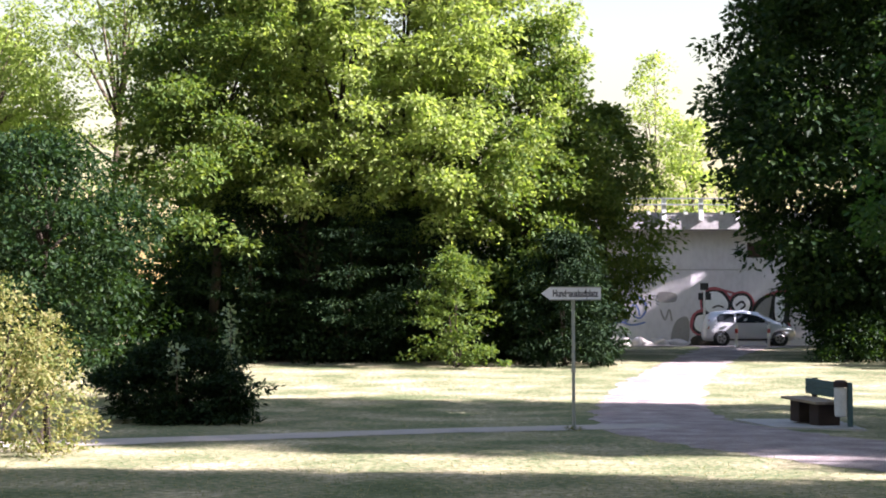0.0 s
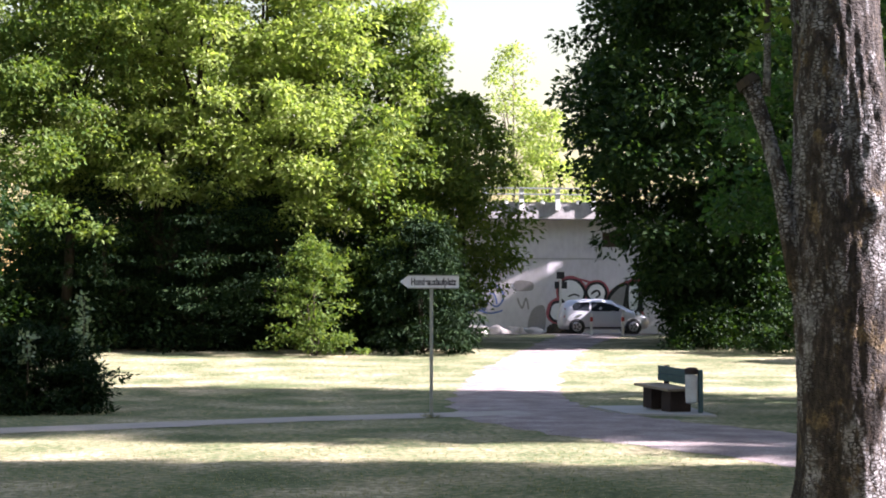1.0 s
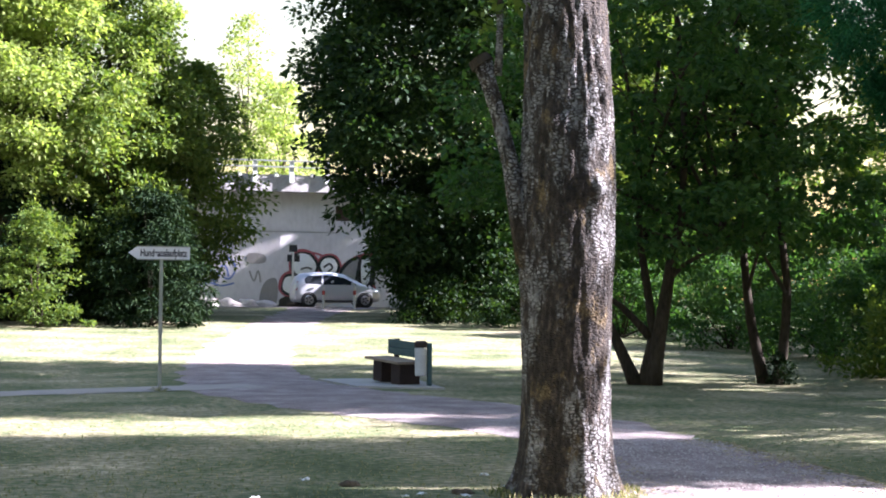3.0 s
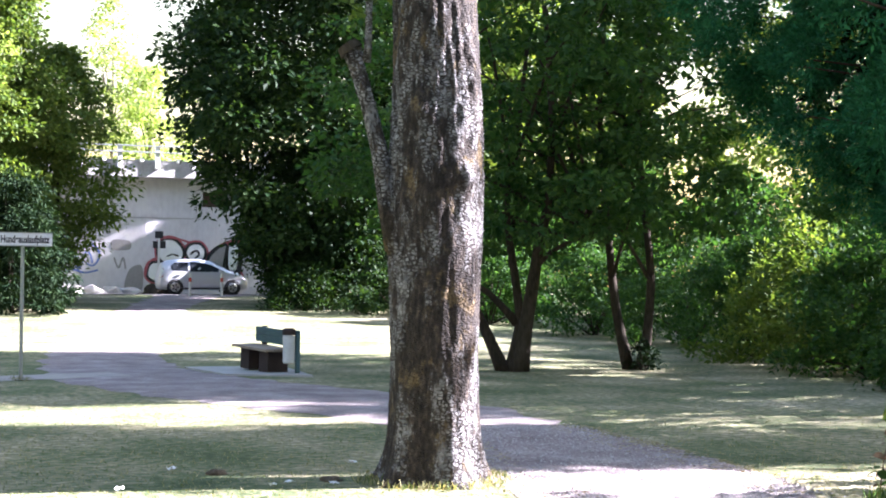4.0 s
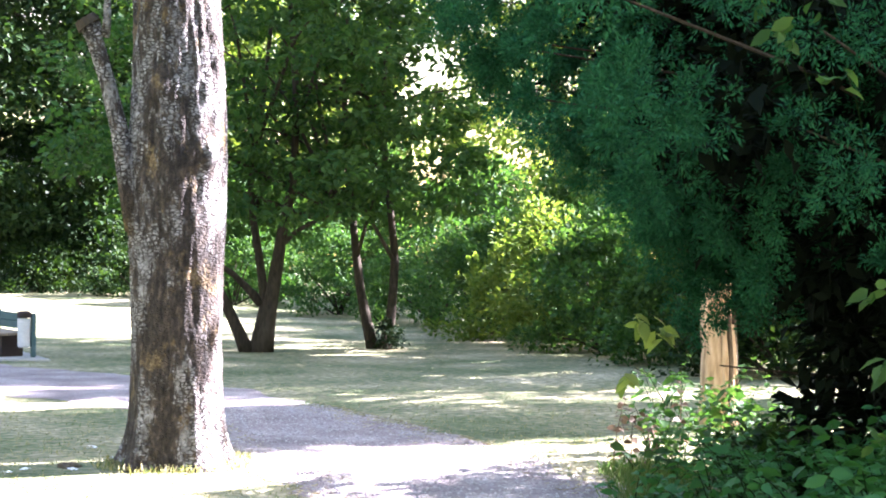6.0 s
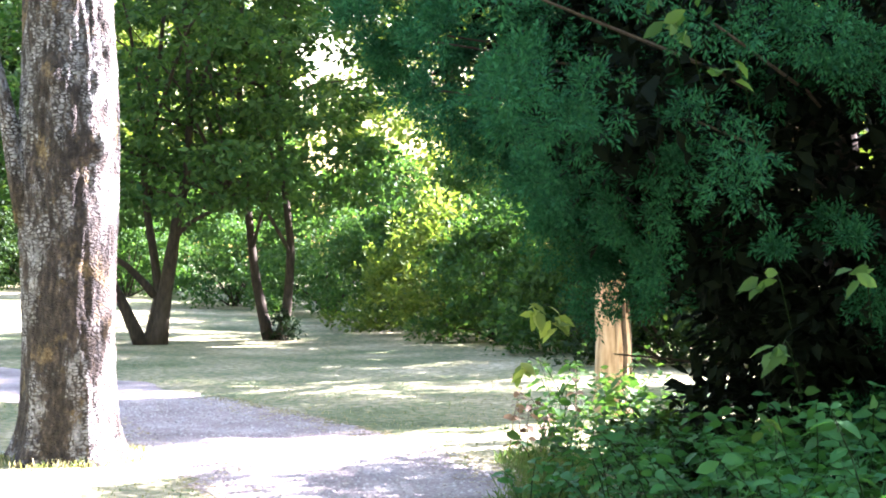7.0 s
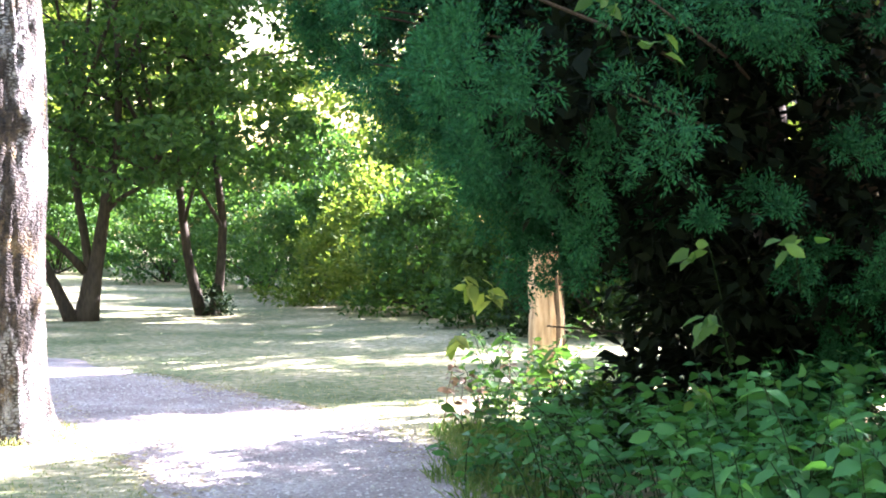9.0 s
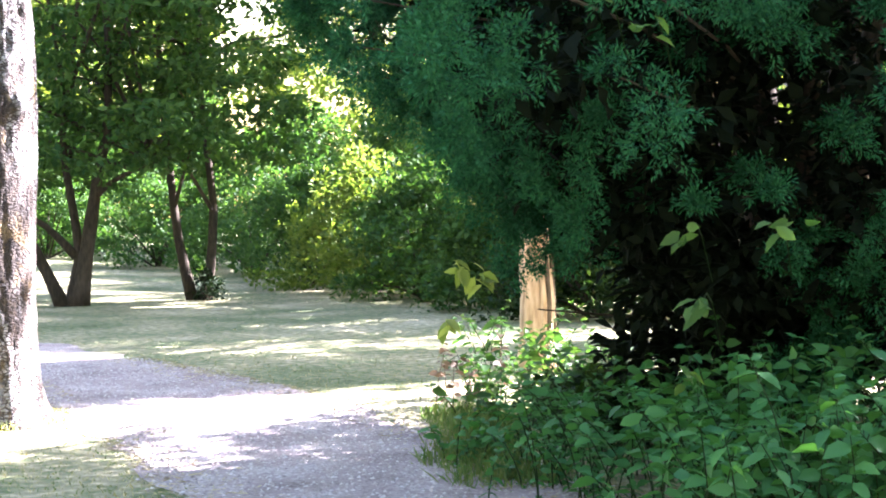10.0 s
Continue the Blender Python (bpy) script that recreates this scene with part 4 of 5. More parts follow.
# sunlight on the bush at (18.2, 26.0) is put into a lighter leaf colour
for i, (x, y, h, r, m) in enumerate(((16.6, 47.0, 2.2, 2.0, M_LEAF_TEAL_SHADE), (18.2, 43.0, 2.4, 2.2, M_MAPLE), (19.6, 38.5, 2.6, 2.2, M_MAPLE), (20.2, 34.0, 2.6, 2.2, M_MAPLE), (19.4, 29.8, 2.6, 2.1, M_MAPLE),
                                    (18.2, 26.0, 2.5, 2.1, M_LEAF_MID), (17.2, 22.6, 2.3, 1.8, M_MAPLE), (16.6, 19.4, 2.0, 1.6, M_MAPLE), (15.8, 16.4, 2.0, 1.6, M_LEAF_SHADE))):
    bush("hedge_bush", "loose leafy bush along the edge of the lawn", x, y, h, r, 110, 95, 0.13, m, 60 + i, (0.22, 0.52), group="bushes along the lawn", wild=0.28, droop=-0.2)
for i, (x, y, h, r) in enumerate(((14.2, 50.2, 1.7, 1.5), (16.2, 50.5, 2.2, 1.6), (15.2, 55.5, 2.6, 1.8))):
    bush("low_bush", "rounded dark-green bush below the big tree", x, y, h, r, 60, 120, 0.14, M_LEAF_SHADE, 72 + i, (0.35, 0.6))
wt = tree("woodland_tree", "tall woodland tree with bright green crown behind the bushes", 24.5, 56.0, 13.0, 1.5, 4.4, 0.22, 100, 110, 0.33, M_LEAF_MID, M_BARK_DARK, 81, group="woodland trees")
# the four copies by the road are added to shade the wall and car
for i, (x, y, s, a) in enumerate(((39.0, 42.0, 1.0, 70), (22.8, 62.0, 1.2, 220), (40.0, 50.0, 1.15, 20), (44.0, 62.0, 1.3, 250), (27.5, 68.5, 0.95, 310), (31.0, 67.0, 1.1, 80), (36.0, 66.0, 1.25, 190))):
    w2 = copy_thing(wt, pose(x, y, ground_z(x, y) - 0.03, 0, 0, a))
    w2.scale = (s, s, s)
wl = tree("woodland_tree", "tall woodland tree with light green crown behind the bushes", 36.0, 27.0, 14.0, 1.2, 4.2, 0.22, 100, 110, 0.33, M_LEAF_LIGHT, M_BARK_DARK, 82, group="woodland trees")
for i, (x, y, s, a) in enumerate(((-20.5, 62.0, 1.0, 60), (-7.0, 64.0, 1.1, 250), (-2.5, 62.0, 0.9, 10), (-22.0, 50.0, 0.9, 330), (-27.0, 58.0, 1.1, 90), (39.0, 33.0, 1.0, 200), (47.0, 38.0, 1.2, 140), (37.0, 20.0, 1.0, 10))):
    w2 = copy_thing(wl, pose(x, y, ground_z(x, y) - 0.03, 0, 0, a))
    w2.scale = (s, s, s)
# a row of high-crowned trees behind the bushes, added to shade the lawn
tree("added_high_tree", "tall tree with a high dense crown, added to shade the lawn", 25.0, 18.3, 24.0, 5.5, 3.1, 0.28, 230, 200, 0.31, M_LEAF_MID, M_BARK, 84, group="woodland trees", ragged=0.12)
tree("added_high_tree", "unseen tall slim tree with a dense crown, added to shade the path", 25.0, 9.6, 22.0, 8.0, 2.0, 0.24, 150, 180, 0.3, M_LEAF_MID, M_BARK, 86, group="woodland trees", ragged=0.12)
hc = tree("added_high_tree", "tall tree with a high dense crown, added to shade the lawn", 24.6, 22.0, 24.0, 8.5, 3.4, 0.28, 165, 180, 0.31, M_LEAF_MID, M_BARK, 83, group="woodland trees", ragged=0.12)
w2 = copy_thing(hc, pose(25.2, 25.8, 0, 0, 0, 200))
# two unseen trees added to shade the lawn's right side and the undergrowth
tree("added_side_tree", "unseen slim tree with a dense crown, added to shade the lawn", 25.0, 14.1, 12.4, 4.5, 2.1, 0.2, 70, 110, 0.28, M_LEAF_MID, M_BARK, 88, group="woodland trees")
tree("added_side_tree", "unseen low-branched dense tree added to shade the undergrowth", 12.8, 3.9, 11.5, 0.3, 2.9, 0.2, 190, 170, 0.22, M_LEAF_SHADE, M_BARK_DARK, 89, group="woodland trees")
# unseen trees added round the rest of the park to dim the skylight
pk = tree("added_park_tree", "unseen broad tree added round the lawn to dim the skylight", -16.0, 4.0, 14.0, 1.2, 4.6, 0.25, 70, 45, 0.6, M_LEAF_MID, M_BARK_DARK, 85, group="park trees")
for x, y, s, a in ((-16.5, 12.0, 1.0, 20), (-13.0, -9.0, 1.1, 90), (-3.0, -15.0, 1.0, 160), (7.0, -13.0, 1.1, 230), (-22.0, 20.0, 1.1, 280), (-23.0, 35.0, 1.0, 340), (18.0, -9.0, 1.0, 50)):
    w2 = copy_thing(pk, pose(x, y, 0, 0, 0, a))
    w2.scale = (s, s, s)
# low woodland growth behind the bushes
for i, (x, y) in enumerate(((22.6, 50.0), (21.6, 55.0), (24.5, 45.0), (26.0, 40.5), (26.5, 36.0), (25.5, 31.5), (23.5, 27.5))):
    bush("wood_shrub", "tall sunlit shrub behind the lawn's bushes", x, y, 4.6, 2.6, 80, 150, 0.17, M_MAPLE, 130 + i, (0.55, 0.95), group="shrubs under the trees")

# ---- left of the footpath: golden bush, juniper, pale saplings ----
bush("golden_bush", "sunlit bush with pale golden-green leaves", -6.0, 19.4, 2.05, 1.15, 85, 85, 0.065, M_GOLD, 91, (0.14, 0.42), 0.6, wild=0.33)
bush("golden_bush", "smaller sunlit bush with pale golden-green sprays", -5.5, 20.3, 1.7, 0.75, 45, 75, 0.06, M_GOLD, 93, (0.12, 0.34), 0.6, wild=0.35)
jn = bush("juniper", "wide low dark-green juniper bush", -5.0, 27.7, 1.6, 1.4, 190, 150, 0.12, M_JUNIPER_SHADE, 92, (0.2, 0.5), 0.22, long=1.2, narrow=0.3)
for x, y, z0, h in ((-3.95, 27.3, 0.95, 1.2), (-4.85, 26.75, 0.85, 0.6)):
    rng = np.random.default_rng(int(h * 100))
    sp = thing("poplar_sapling", "slim sapling with pale silvery leaves in the juniper", "sapling", pose(x, y, 0))
    part("stem", tube([(0, 0, 0), (0.02, 0, (z0 + h) / 2), (0, 0, z0 + h)], [0.015, 0.012, 0.005], 6), M_BARK, sp)
    n = int(130 * h)
    base = np.stack([rng.normal(0, 0.09, n), rng.normal(0, 0.09, n), z0 + rng.random(n) * h], 1)
    way = rng.normal(0, 1, (n, 3)) + np.array([0, 0, 0.3])
    part("foliage", leaf_mesh("foliage", base, way, rng.uniform(0.07, 0.11, n), rng.uniform(0.06, 0.09, n), M_PALE, rng), M_PALE, sp)

# ---- the yew, the pale trunk and the undergrowth beside the path ----
YX, YY = 8.5, 6.7
rng = np.random.default_rng(101)
yew = thing("yew", "large dark blue-green yew overhanging the path", "tree", pose(YX, YY, 0))
for k in range(5):
    a = k * 1.3
    part("stem", tube([(math.cos(a) * 0.2, math.sin(a) * 0.2, -0.05), (math.cos(a) * 0.3, math.sin(a) * 0.3, 1.5), (math.cos(a) * 0.6, math.sin(a) * 0.6, 3.4), (math.cos(a) * 0.9, math.sin(a) * 0.9, 5.2)], [0.13, 0.11, 0.08, 0.03], 9), M_BARK_DARK, yew, smooth=True)
n = 680
UX, UY = 0.785, 0.62
zz = 0.5 + 4.6 * rng.random(n)
aa = rng.uniform(0, 6.283, n)
env = np.interp(zz, [0.4, 0.9, 1.4, 2.0, 2.8, 3.8, 4.8, 5.6], [1.2, 1.6, 2.2, 2.9, 3.9, 3.7, 2.4, 0.6]) * (1 + 0.13 * np.sin(3 * aa + zz * 2) + 0.11 * np.sin(9 * aa - zz * 4.1) * np.sin(zz * 5 + 2 * aa) + 0.05 * rng.normal(0, 1, n))
rr = env * np.where(rng.random(n) < 0.85, rng.uniform(0.82, 1.0, n), rng.uniform(0.4, 0.8, n))
bx, by = rr * np.cos(aa), rr * np.sin(aa)
deep, wide = bx * UX + by * UY, -bx * UY + by * UX
# the side over the path grows forwards, so that the path behind it lies in the sun
left = np.clip(wide / 1.5, 0, 1)
deep = np.where(deep > 0, deep * (1 - 0.95 * left), deep) - 0.75 * np.maximum(wide, 0)
wide = wide * np.where(wide > 0, 1 + np.minimum(deep, 0) / 10.8, 1)
boughs = np.stack([deep * UX - wide * UY, deep * UY + wide * UX, zz], 1)
# a hollow under the boughs, open towards the path
bearing = np.degrees(np.arctan2(boughs[:, 0] + YX, boughs[:, 1] + YY))
full = ~((deep < 0.2) & (bearing > 44) & (bearing < 51) & (zz < 1.6 + 0.25 * np.sin(bearing * 1.3)))
for i in range(0, 55):
    e = Vector(boughs[i * 10])
    s = Vector((e.x * 0.12, e.y * 0.12, max(0.3, e.z - 0.45)))
    part("branch", tube([s, s.lerp(e, 0.5) + Vector((0, 0, 0.12)), e], [0.016, 0.012, 0.005], 5), M_BARK_DARK, yew)
# boughs that reach out over the pale trunk
reach = [(-0.75, 2.25), (-0.6, 2.0), (-0.5, 1.8), (-0.3, 1.65), (-0.3, 1.95), (-0.05, 1.6), (0.0, 1.9), (0.2, 1.55), (0.15, 1.8), (-0.15, 1.5), (0.08, 1.42), (0.3, 1.4), (-0.45, 2.25), (-0.1, 2.2), (0.2, 2.1)]
more = np.array([(0.72 * (8.63 + 0.748 * q) - YX, 0.72 * (9.72 - 0.664 * q) - YY, 1.6 + 0.72 * (z - 1.6)) for q, z in reach])
# boughs that hang out high over the edge of the path
high = []
for k in range(70):
    b = rng.uniform(31.5, 39.5)
    low = np.interp(b, [31.5, 34, 36, 38, 39.5], [3.1, 2.6, 2.25, 1.95, 1.8])
    q = radians(b)
    d = rng.uniform(8.8, 9.8)
    high.append((math.sin(q) * d - YX, math.cos(q) * d - YY, low + 1.7 * rng.random() ** 1.3))
more = np.concatenate([more, np.array(high)])
for e in more[::2]:
    e = Vector(e)
    s = Vector((e.x * 0.5, e.y * 0.5, e.z - 0.25))
    part("branch", tube([s, s.lerp(e, 0.5) + Vector((0, 0, 0.06)), e], [0.012, 0.009, 0.004], 5), M_BARK_DARK, yew)
boughs = np.concatenate([boughs, more])
aa = np.concatenate([aa, np.arctan2(more[:, 1], more[:, 0])])
n = len(boughs)
full = np.concatenate([full, np.ones(len(more), bool)])
# nothing hangs before the pale trunk
bearing = np.degrees(np.arctan2(boughs[:, 0] + YX, boughs[:, 1] + YY))
clear = (bearing > 43.3) | (boughs[:, 2] > 1.24)
boughs, aa, full = boughs[clear], aa[clear], full[clear]
core = boughs
boughs, aa = boughs[full], aa[full]
n, tufts = len(boughs), 15
facing = boughs[:, 0] * UX + boughs[:, 1] * UY < 0.9
to = unit(rng.normal(0, 1, (n * tufts, 3)) + np.repeat(np.stack([np.cos(aa), np.sin(aa), np.full(n, 0.25)], 1), tufts, 0) * 0.9)
tr = np.repeat(rng.uniform(0.14, 0.30, n), tufts) * rng.uniform(0.7, 1.1, n * tufts)
tips = np.repeat(boughs, tufts, 0) + to * tr[:, None] * np.array([1, 1, 0.8])
per = np.where(np.repeat(facing, tufts), 46, 9)
cen, out = np.repeat(tips, per, 0), np.repeat(to, per, 0)
off = rng.normal(0, 1, (len(out), 3))
base = cen - out * rng.uniform(0, 0.11, len(out))[:, None] + off * 0.016
way = out * 0.6 + off * 0.6 + np.array([0, 0, 0.05])
ln = rng.uniform(0.024, 0.042, len(out)) * np.where(np.repeat(np.repeat(facing, tufts), per), 1, 2.4)
# near-black core foliage painted as the shade between the boughs
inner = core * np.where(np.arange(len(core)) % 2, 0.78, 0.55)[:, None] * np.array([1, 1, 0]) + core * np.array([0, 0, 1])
part("inner_shade_foliage", cluster_leaves("inner_shade_foliage", inner, np.full(len(core), 0.36), 75, 0.13, M_INNER_SHADE, rng, narrow=0.5), M_INNER_SHADE, yew)
part("foliage", leaf_mesh("foliage", base, way, ln, ln * 0.34, M_CONIFER, rng, 0.8), M_CONIFER, yew)

M_PEELED = shader("peeled_wood", [(0.20, 0.14, 0.08), (0.42, 0.30, 0.18), (0.55, 0.45, 0.33)], 5, 18, 0.85, 0.6, 0.02, stretch=(1, 1, 0.2))
snag = thing("dead_trunk", "pale dead trunk with peeling bark beside the path", "trunk", pose(9.95, 11.2, 0))
part("trunk", tube([(0, 0, -0.05), (0.01, 0, 0.4), (0.03, 0.02, 0.8), (0.0, 0.03, 1.3), (-0.03, 0, 1.75)], [0.22, 0.18, 0.165, 0.155, 0.12], 22, wob=0.07, rng=random.Random(4)), M_PEELED, snag, smooth=True)
for k in range(9):
    a = -1.9 + 0.35 * k
    r = 0.17
    part("bark_strip", tube([(math.cos(a) * (r + 0.015), math.sin(a) * (r + 0.015), 0.15 + 0.2 * (k % 3)), (math.cos(a + 0.1) * r, math.sin(a + 0.1) * r, 0.7), (math.cos(a) * (r - 0.01), math.sin(a) * (r - 0.01), 1.05 + 0.12 * (k % 2))], [0.03, 0.035, 0.02], 6), M_BARK if k % 2 else M_PEELED, snag)


def leafy_plant(name, label, x, y, h, stems, leaf, material, seed, spread=0.45, pairs=6, group="undergrowth"):
    """Arching stems with pairs of broad pointed leaves."""
    rng = np.random.default_rng(seed)
    root = thing(name, label, "plant", pose(x, y, ground_z(x, y)), group)
    base, way, ln = [], [], []
    for s in range(stems):
        a, lean = rng.uniform(0, 6.283), rng.uniform(0.1, 1.0) * spread
        hh = h * rng.uniform(0.55, 1.05)
        x0, y0 = rng.normal(0, 0.16, 2)
        line = [Vector((x0 + math.cos(a) * lean * q ** 1.6, y0 + math.sin(a) * lean * q ** 1.6, hh * (q - 0.12 * q * q * q))) for q in (0, 0.25, 0.5, 0.75, 1.0)]
        part("stem", tube(line, [0.006, 0.005, 0.004, 0.0035, 0.002], 4), M_DRY if material is M_DRY else M_LEAF_SHADE, root)
        for p in range(pairs):
            q = 0.04 + 0.96 * (p + 0.5) / pairs
            i = min(3, int(q * 4))
            pt = line[i].lerp(line[i + 1], q * 4 - i)
            b = a + (p % 2) * 1.57 + rng.uniform(-0.4, 0.4)
            for sg in (0, math.pi):
                base.append(pt)
                way.append((math.cos(b + sg), math.sin(b + sg), rng.uniform(-0.5, 0.25)))
                ln.append(leaf * rng.uniform(0.7, 1.2) * (0.75 + 0.5 * q))
        for k in range(3):
            base.append(line[-1])
            b = rng.uniform(0, 6.283)
            way.append((math.cos(b), math.sin(b), rng.uniform(0.1, 0.7)))
            ln.append(leaf * rng.uniform(0.5, 0.8))
    ln = np.array(ln)
    part("foliage", leaf_mesh("foliage", np.array([tuple(b) for b in base]), np.array(way), ln, ln * rng.uniform(0.45, 0.6, len(ln)), material, rng, 1.1, 8), material, root)
    return root


pr = random.Random(8)
k = 0
for az in np.arange(39.6, 62, 1.4):
    for s in (6.0, 6.6, 7.3, 8.1, 9.0, 9.8):
        if az < 46 and s < 7.7 or az < 42 and s < 8.6 or az < 50 and s < 6.4:
            continue
        a, d = radians(az + pr.uniform(-0.6, 0.6)), s + pr.uniform(-0.3, 0.3)
        h = 0.45 + 0.55 * min(1, max(0, (az - 40) / 12))
        leafy_plant("leafy_shrub", "leafy green undergrowth plant with broad pointed leaves", math.sin(a) * d, math.cos(a) * d, h * pr.uniform(0.85, 1.15), 6, 0.102 if az > 44 else 0.08, M_SHRUB, 200 + k, pairs=7)
        k += 1
for i, (x, y) in enumerate(((7.4, 7.2), (7.9, 8.0), (8.3, 7.4))):
    bush("ground_ivy", "low dark creeping undergrowth below the yew", x, y, 0.45, 0.6, 60, 70, 0.075, M_LEAF_SHADE, 340 + i, (0.12, 0.25))
for i, (x, y, h) in enumerate(((8.4, 10.1, 1.35), (8.0, 9.7, 1.0), (8.9, 10.0, 1.1), (7.6, 9.3, 0.7), (7.2, 8.6, 0.55), (9.2, 9.5, 0.9), (7.9, 9.0, 0.6))):
    leafy_plant("sapling_plant", "light green leafy sapling beside the dead trunk", x, y, h * 0.8, 6, 0.10, M_MAPLE, 300 + i, 0.5, 6)
for i, (x, y, h) in enumerate(((7.3, 8.0, 0.75), (7.7, 8.6, 0.9), (8.1, 8.9, 1.05), (7.0, 7.6, 0.6), (8.5, 9.3, 1.15), (7.9, 8.2, 0.9))):
    leafy_plant("sapling_plant", "dense green leafy plant below the yew", x, y, h * 0.75, 8, 0.09, M_MAPLE, 350 + i, 0.45, 8)
for i, (x, y, h) in enumerate(((7.35, 9.35, 0.95), (7.5, 9.25, 0.7), (7.3, 9.1, 0.6))):
    leafy_plant("dry_plant", "withered brown plant at the edge of the path", x, y, h, 2, 0.09, M_DRY, 320 + i, 0.15, 5)



def sprig(name, label, az, s, z, n, leaf, material, seed, hang=-0.5):
    '''A shoot with a fan of broad leaves that has grown up through the yew.'''
    rng = np.random.default_rng(seed)
    a = radians(az)
    root = thing(name, label, "plant", pose(math.sin(a) * s, math.cos(a) * s, 0), "shoots in the yew")
    part("stem", tube([(0.75, 0.55, z - 0.25), (0.4, 0.3, z - 0.02), (0.12, 0.08, z + 0.04), (0, 0, z)], [0.004, 0.004, 0.003, 0.002], 4), M_LEAF_SHADE, root)
    base = np.tile([[0.0, 0.0, z]], (n, 1)) + rng.normal(0, 0.03, (n, 3))
    b = rng.uniform(0, 6.283, n)
    way = np.stack([np.cos(b), np.sin(b), rng.normal(hang, 0.35, n)], 1)
    ln = leaf * rng.uniform(0.8, 1.2, n)
    part("foliage", leaf_mesh("foliage", base, way, ln, ln * 0.48, material, rng, 0.6, 8), material, root)


for i, (az, s, z, n, m) in enumerate(((47.6, 6.2, 1.52, 6, M_MAPLE), (48.0, 6.2, 1.22, 8, M_MAPLE), (47.4, 6.2, 0.95, 5, M_MAPLE), (44.0, 6.0, 2.55, 8, M_MAPLE), (46.2, 6.0, 2.35, 6, M_MAPLE), (51.0, 6.2, 1.55, 6, M_MAPLE), (43.0, 6.4, 2.75, 8, M_MAPLE), (45.5, 6.3, 2.75, 8, M_MAPLE), (38.8, 9.2, 1.28, 8, M_LEAF_LIGHT), (39.4, 9.2, 1.2, 8, M_LEAF_LIGHT), (38.2, 9.0, 0.95, 6, M_LEAF_LIGHT))):
    sprig("leafy_shoot", "leafy shoot with broad leaves growing through the yew", az, s, z, n, 0.095 if s < 8 else 0.13, m, 500 + i, -0.5 if z < 2 else -0.2)

# ---- unseen trees added beside and behind the camera to shade the lawn ----
sh = tree("shade_tree", "unseen tall broadleaf tree added to shade the path", 16.8, 11.2, 14.0, 6.0, 2.1, 0.22, 56, 120, 0.25, M_LEAF_MID, M_BARK, 95, group="shade trees")
tree("shade_tree", "unseen broad tree added to shade the undergrowth", 15.5, 2.5, 13.0, 2.2, 3.6, 0.3, 70, 90, 0.34, M_LEAF_MID, M_BARK, 96, group="shade trees")
tree("shade_tree", "unseen broad tree added to shade the lawn behind", 12.5, -5.0, 13.0, 2.2, 3.6, 0.3, 70, 90, 0.34, M_LEAF_MID, M_BARK, 97, group="shade trees")

# ---- litter on the grass, mole hill ----
M_PAPER = plain("paper", (0.75, 0.75, 0.75), 0.7)
pr = random.Random(3)
for i in range(14):
    az, s = radians(pr.uniform(4, 24)), pr.uniform(9.3, 13.5)
    x, y = math.sin(az) * s, math.cos(az) * s
    bm = bmesh.new()
    bmesh.ops.create_grid(bm, x_segments=3, y_segments=3, size=0.5)
    for v in bm.verts:
        v.co = Vector((v.co.x * pr.uniform(0.05, 0.09), v.co.y * pr.uniform(0.04, 0.07), 0.03 + pr.uniform(-0.012, 0.02)))
    ob = part("paper_scrap", bm, M_PAPER)
    ob.location, ob.rotation_euler = (x, y, 0), (0, 0, pr.uniform(0, 6))
    tagged(ob, "small crumpled white paper scrap on the grass", "litter", "litter on the grass")

for i, (x, y) in enumerate(((3.5, 11.6), (2.7, 12.3))):
    rock("mole_hill", "small crumbled heap of dark soil on the lawn", "molehill", x, y, 0.09, 0.075, 0.045, M_BARK, 20 + i, "molehills")

# ---- grass ----
rng = np.random.default_rng(400)
line = np.array([(p[0], p[1], p[2]) for p in MAIN + SIDE])


def grass(count, lo, hi, length, seed):
    rng = np.random.default_rng(seed)
    az = np.radians(rng.uniform(-20, 56, count))
    s = lo * (hi / lo) ** rng.random(count)
    x, y = np.sin(az) * s, np.cos(az) * s
    d = np.full(count, 9.0)
    for px, py, pw in line:
        d = np.minimum(d, np.hypot(x - px, y - py) - pw)
    keep = d > 0.1 - 0.55 * rng.random(count) ** 2.2
    x, y = x[keep], y[keep]
    z = np.array([ground_z(a, b) for a, b in zip(x, y)])
    m = len(x)
    way = rng.normal(0, 0.7, (m, 3)) + np.array([0, 0, 0.6])
    ln = length * rng.uniform(0.5, 1.3, m)
    return leaf_mesh("grass", np.stack([x, y, z - 0.005], 1), way, ln, ln * 0.22, M_GRASS, rng, 0.1)


M_GREEN = leaf_shader("green_grass", [(0.05, 0.11, 0.03), (0.09, 0.15, 0.045), (0.16, 0.19, 0.08)], 0.3)


def tufts_round(x0, y0, r0, r1, count, length, seed, material=M_GRASS):
    rng = np.random.default_rng(seed)
    a, r = rng.uniform(0, 6.283, count), rng.uniform(r0, r1, count)
    way = rng.normal(0, 0.45, (count, 3)) + np.array([0, 0, 0.8])
    ln = length * rng.uniform(0.4, 1.3, count)
    return leaf_mesh("grass", np.stack([x0 + r * np.cos(a), y0 + r * np.sin(a), np.zeros(count)], 1), way, ln, np.minimum(ln * 0.12, 0.010), material, rng, 0.1)


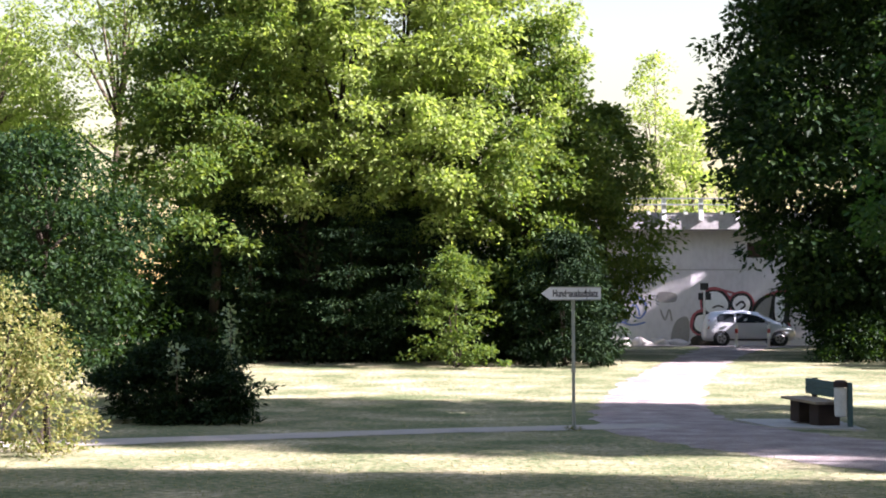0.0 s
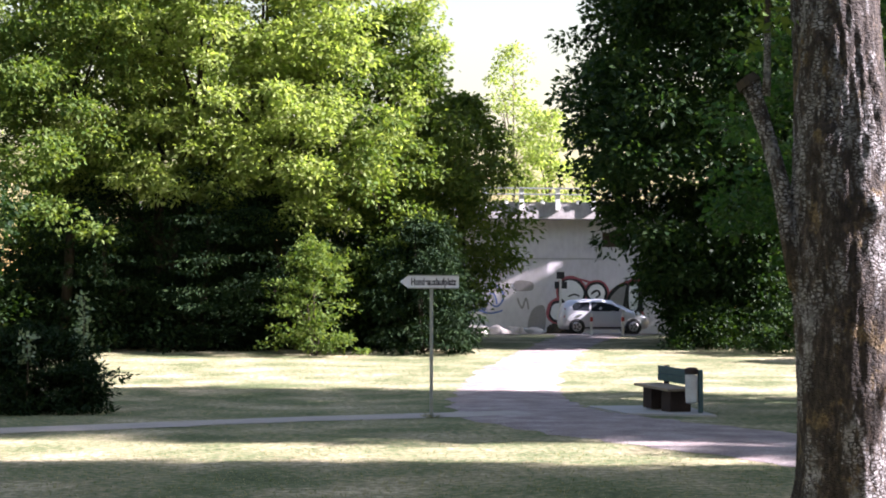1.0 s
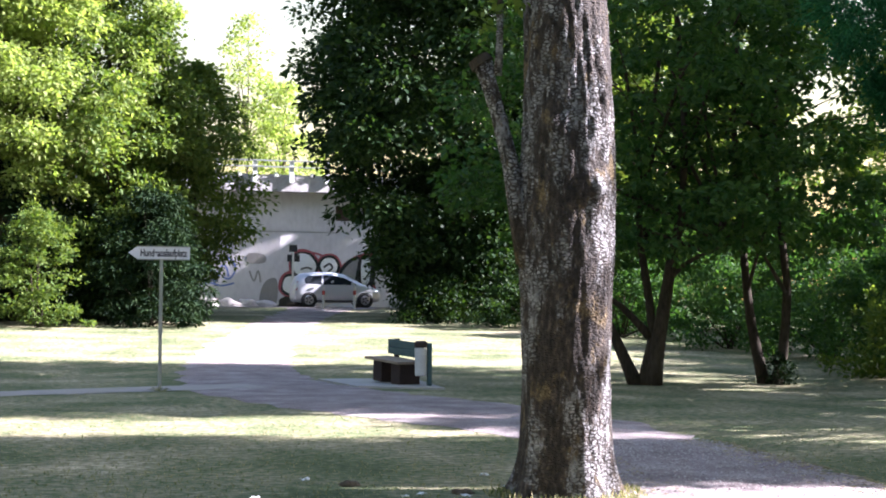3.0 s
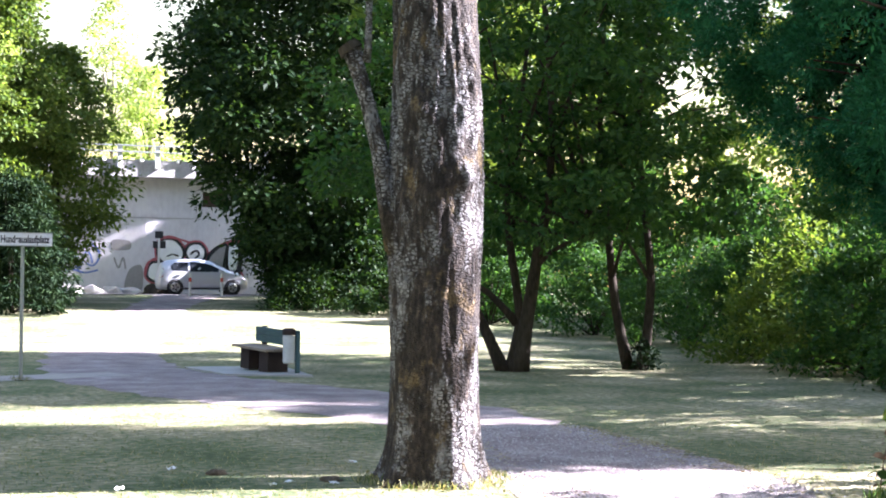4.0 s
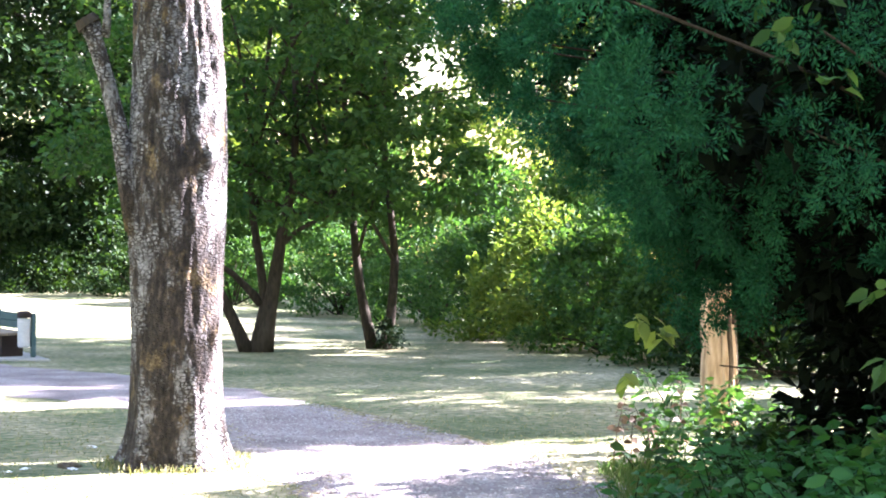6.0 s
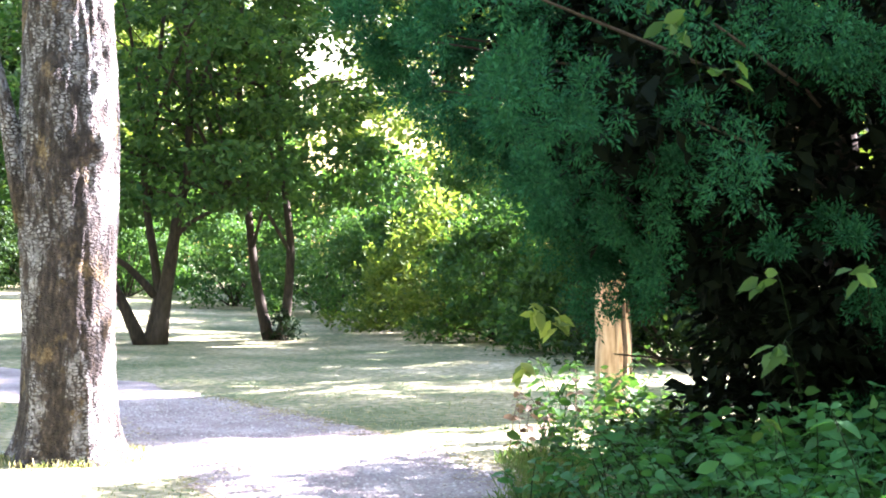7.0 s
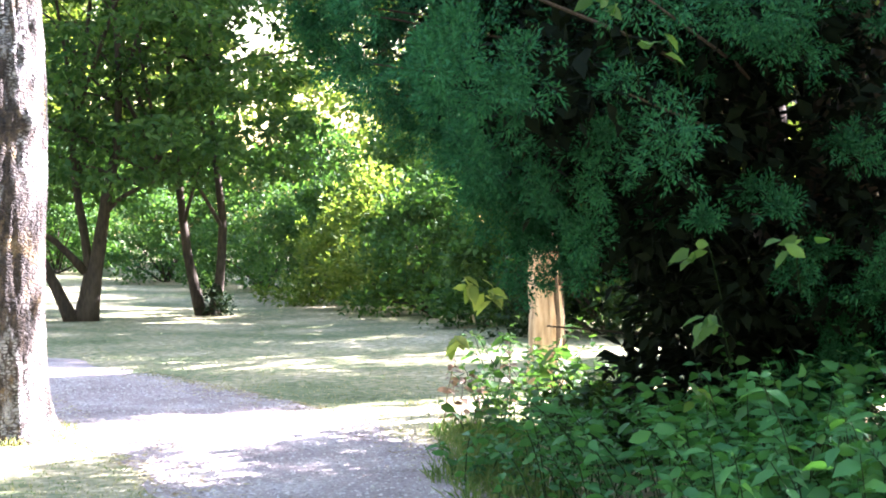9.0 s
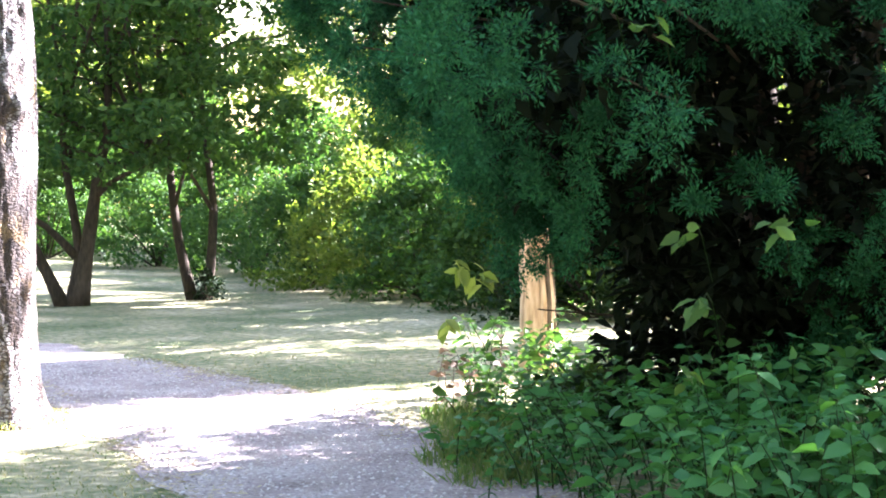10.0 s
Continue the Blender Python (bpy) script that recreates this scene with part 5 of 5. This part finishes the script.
tagged(new("grass", tufts_round(4.30, 11.32, 0.40, 0.66, 900, 0.075, 410)), "long unmown grass round the foot of the tree", "grass", kind="stuff")
tagged(new("grass", tufts_round(2.23, 25.15, 0.02, 0.2, 120, 0.08, 411)), "long unmown grass round the sign pole", "grass", kind="stuff")
for i, (x, y) in enumerate(((5.95, 7.3), (6.35, 7.7), (6.8, 8.3), (5.7, 6.7), (7.2, 8.9))):
    tagged(new("grass", tufts_round(x, y, 0.0, 0.4, 600, 0.15, 420 + i, M_GREEN)), "tall unmown green grass at the edge of the path", "grass", kind="stuff")
for cnt, lo, hi, ln, sd in ((70000, 7.0, 17.0, 0.032, 401), (45000, 17.0, 46.0, 0.032, 402)):
    tagged(new("grass", grass(cnt, lo, hi, ln, sd)), "short dry mown grass blades", "grass", kind="stuff")


def pebbles(count, seed):
    """Loose stones of the gravel, flat uneven lumps."""
    rng = np.random.default_rng(seed)
    vs, fs = [], []
    near = [p for p in MAIN if 5.0 < p[1] < 15.5]
    for k in range(count):
        px, py, pw = near[rng.integers(len(near))]
        x, y = px + rng.uniform(-1, 1) * (pw + 0.1), py + rng.uniform(-0.3, 0.3)
        r, a = rng.uniform(0.006, 0.019), rng.uniform(0, 6.283)
        z, b = ground_z(x, y) + 0.016, len(vs)
        for q in range(5):
            g = a + q * 1.2566
            e = r * rng.uniform(0.75, 1.2)
            vs.append((x + math.cos(g) * e, y + math.sin(g) * e, z))
        vs.append((x + rng.uniform(-0.3, 0.3) * r, y + rng.uniform(-0.3, 0.3) * r, z + r * rng.uniform(0.5, 0.9)))
        fs += [(b + q, b + (q + 1) % 5, b + 5) for q in range(5)]
    return mesh_of("gravel_stones", vs, fs, M_STONE, False)


M_STONE = leaf_shader("gravel_stones", [(0.16, 0.14, 0.135), (0.30, 0.27, 0.26), (0.36, 0.33, 0.32), (0.44, 0.41, 0.39)], 0.0, 0.9, 0.2)
tagged(new("gravel_stones", pebbles(9000, 430)), "loose grey gravel stones scattered on the path", "gravel", kind="stuff")


def straw(count, seed):
    rng = np.random.default_rng(seed)
    near = [p for p in MAIN if 5.0 < p[1] < 15.5]
    pick = np.array(near)[rng.integers(len(near), size=count)]
    side = rng.choice([-1, 1], count) * (1 - 0.5 * rng.random(count) ** 2)
    x, y = pick[:, 0] + side * (pick[:, 2] + 0.1), pick[:, 1] + rng.uniform(-0.2, 0.2, count)
    way = rng.normal(0, 1, (count, 3)) * np.array([1, 1, 0.08])
    ln = rng.uniform(0.03, 0.08, count)
    z = np.array([ground_z(a, b) for a, b in zip(x, y)]) + 0.026
    return leaf_mesh("straw", np.stack([x, y, z], 1), way, ln, ln * 0.09, M_STRAW, rng, 0.1)


M_STRAW = leaf_shader("straw", [(0.24, 0.20, 0.13), (0.42, 0.37, 0.26), (0.16, 0.12, 0.08)], 0.2)
tagged(new("straw", straw(3500, 431)), "dry grass cuttings along the edges of the path", "straw", kind="stuff")
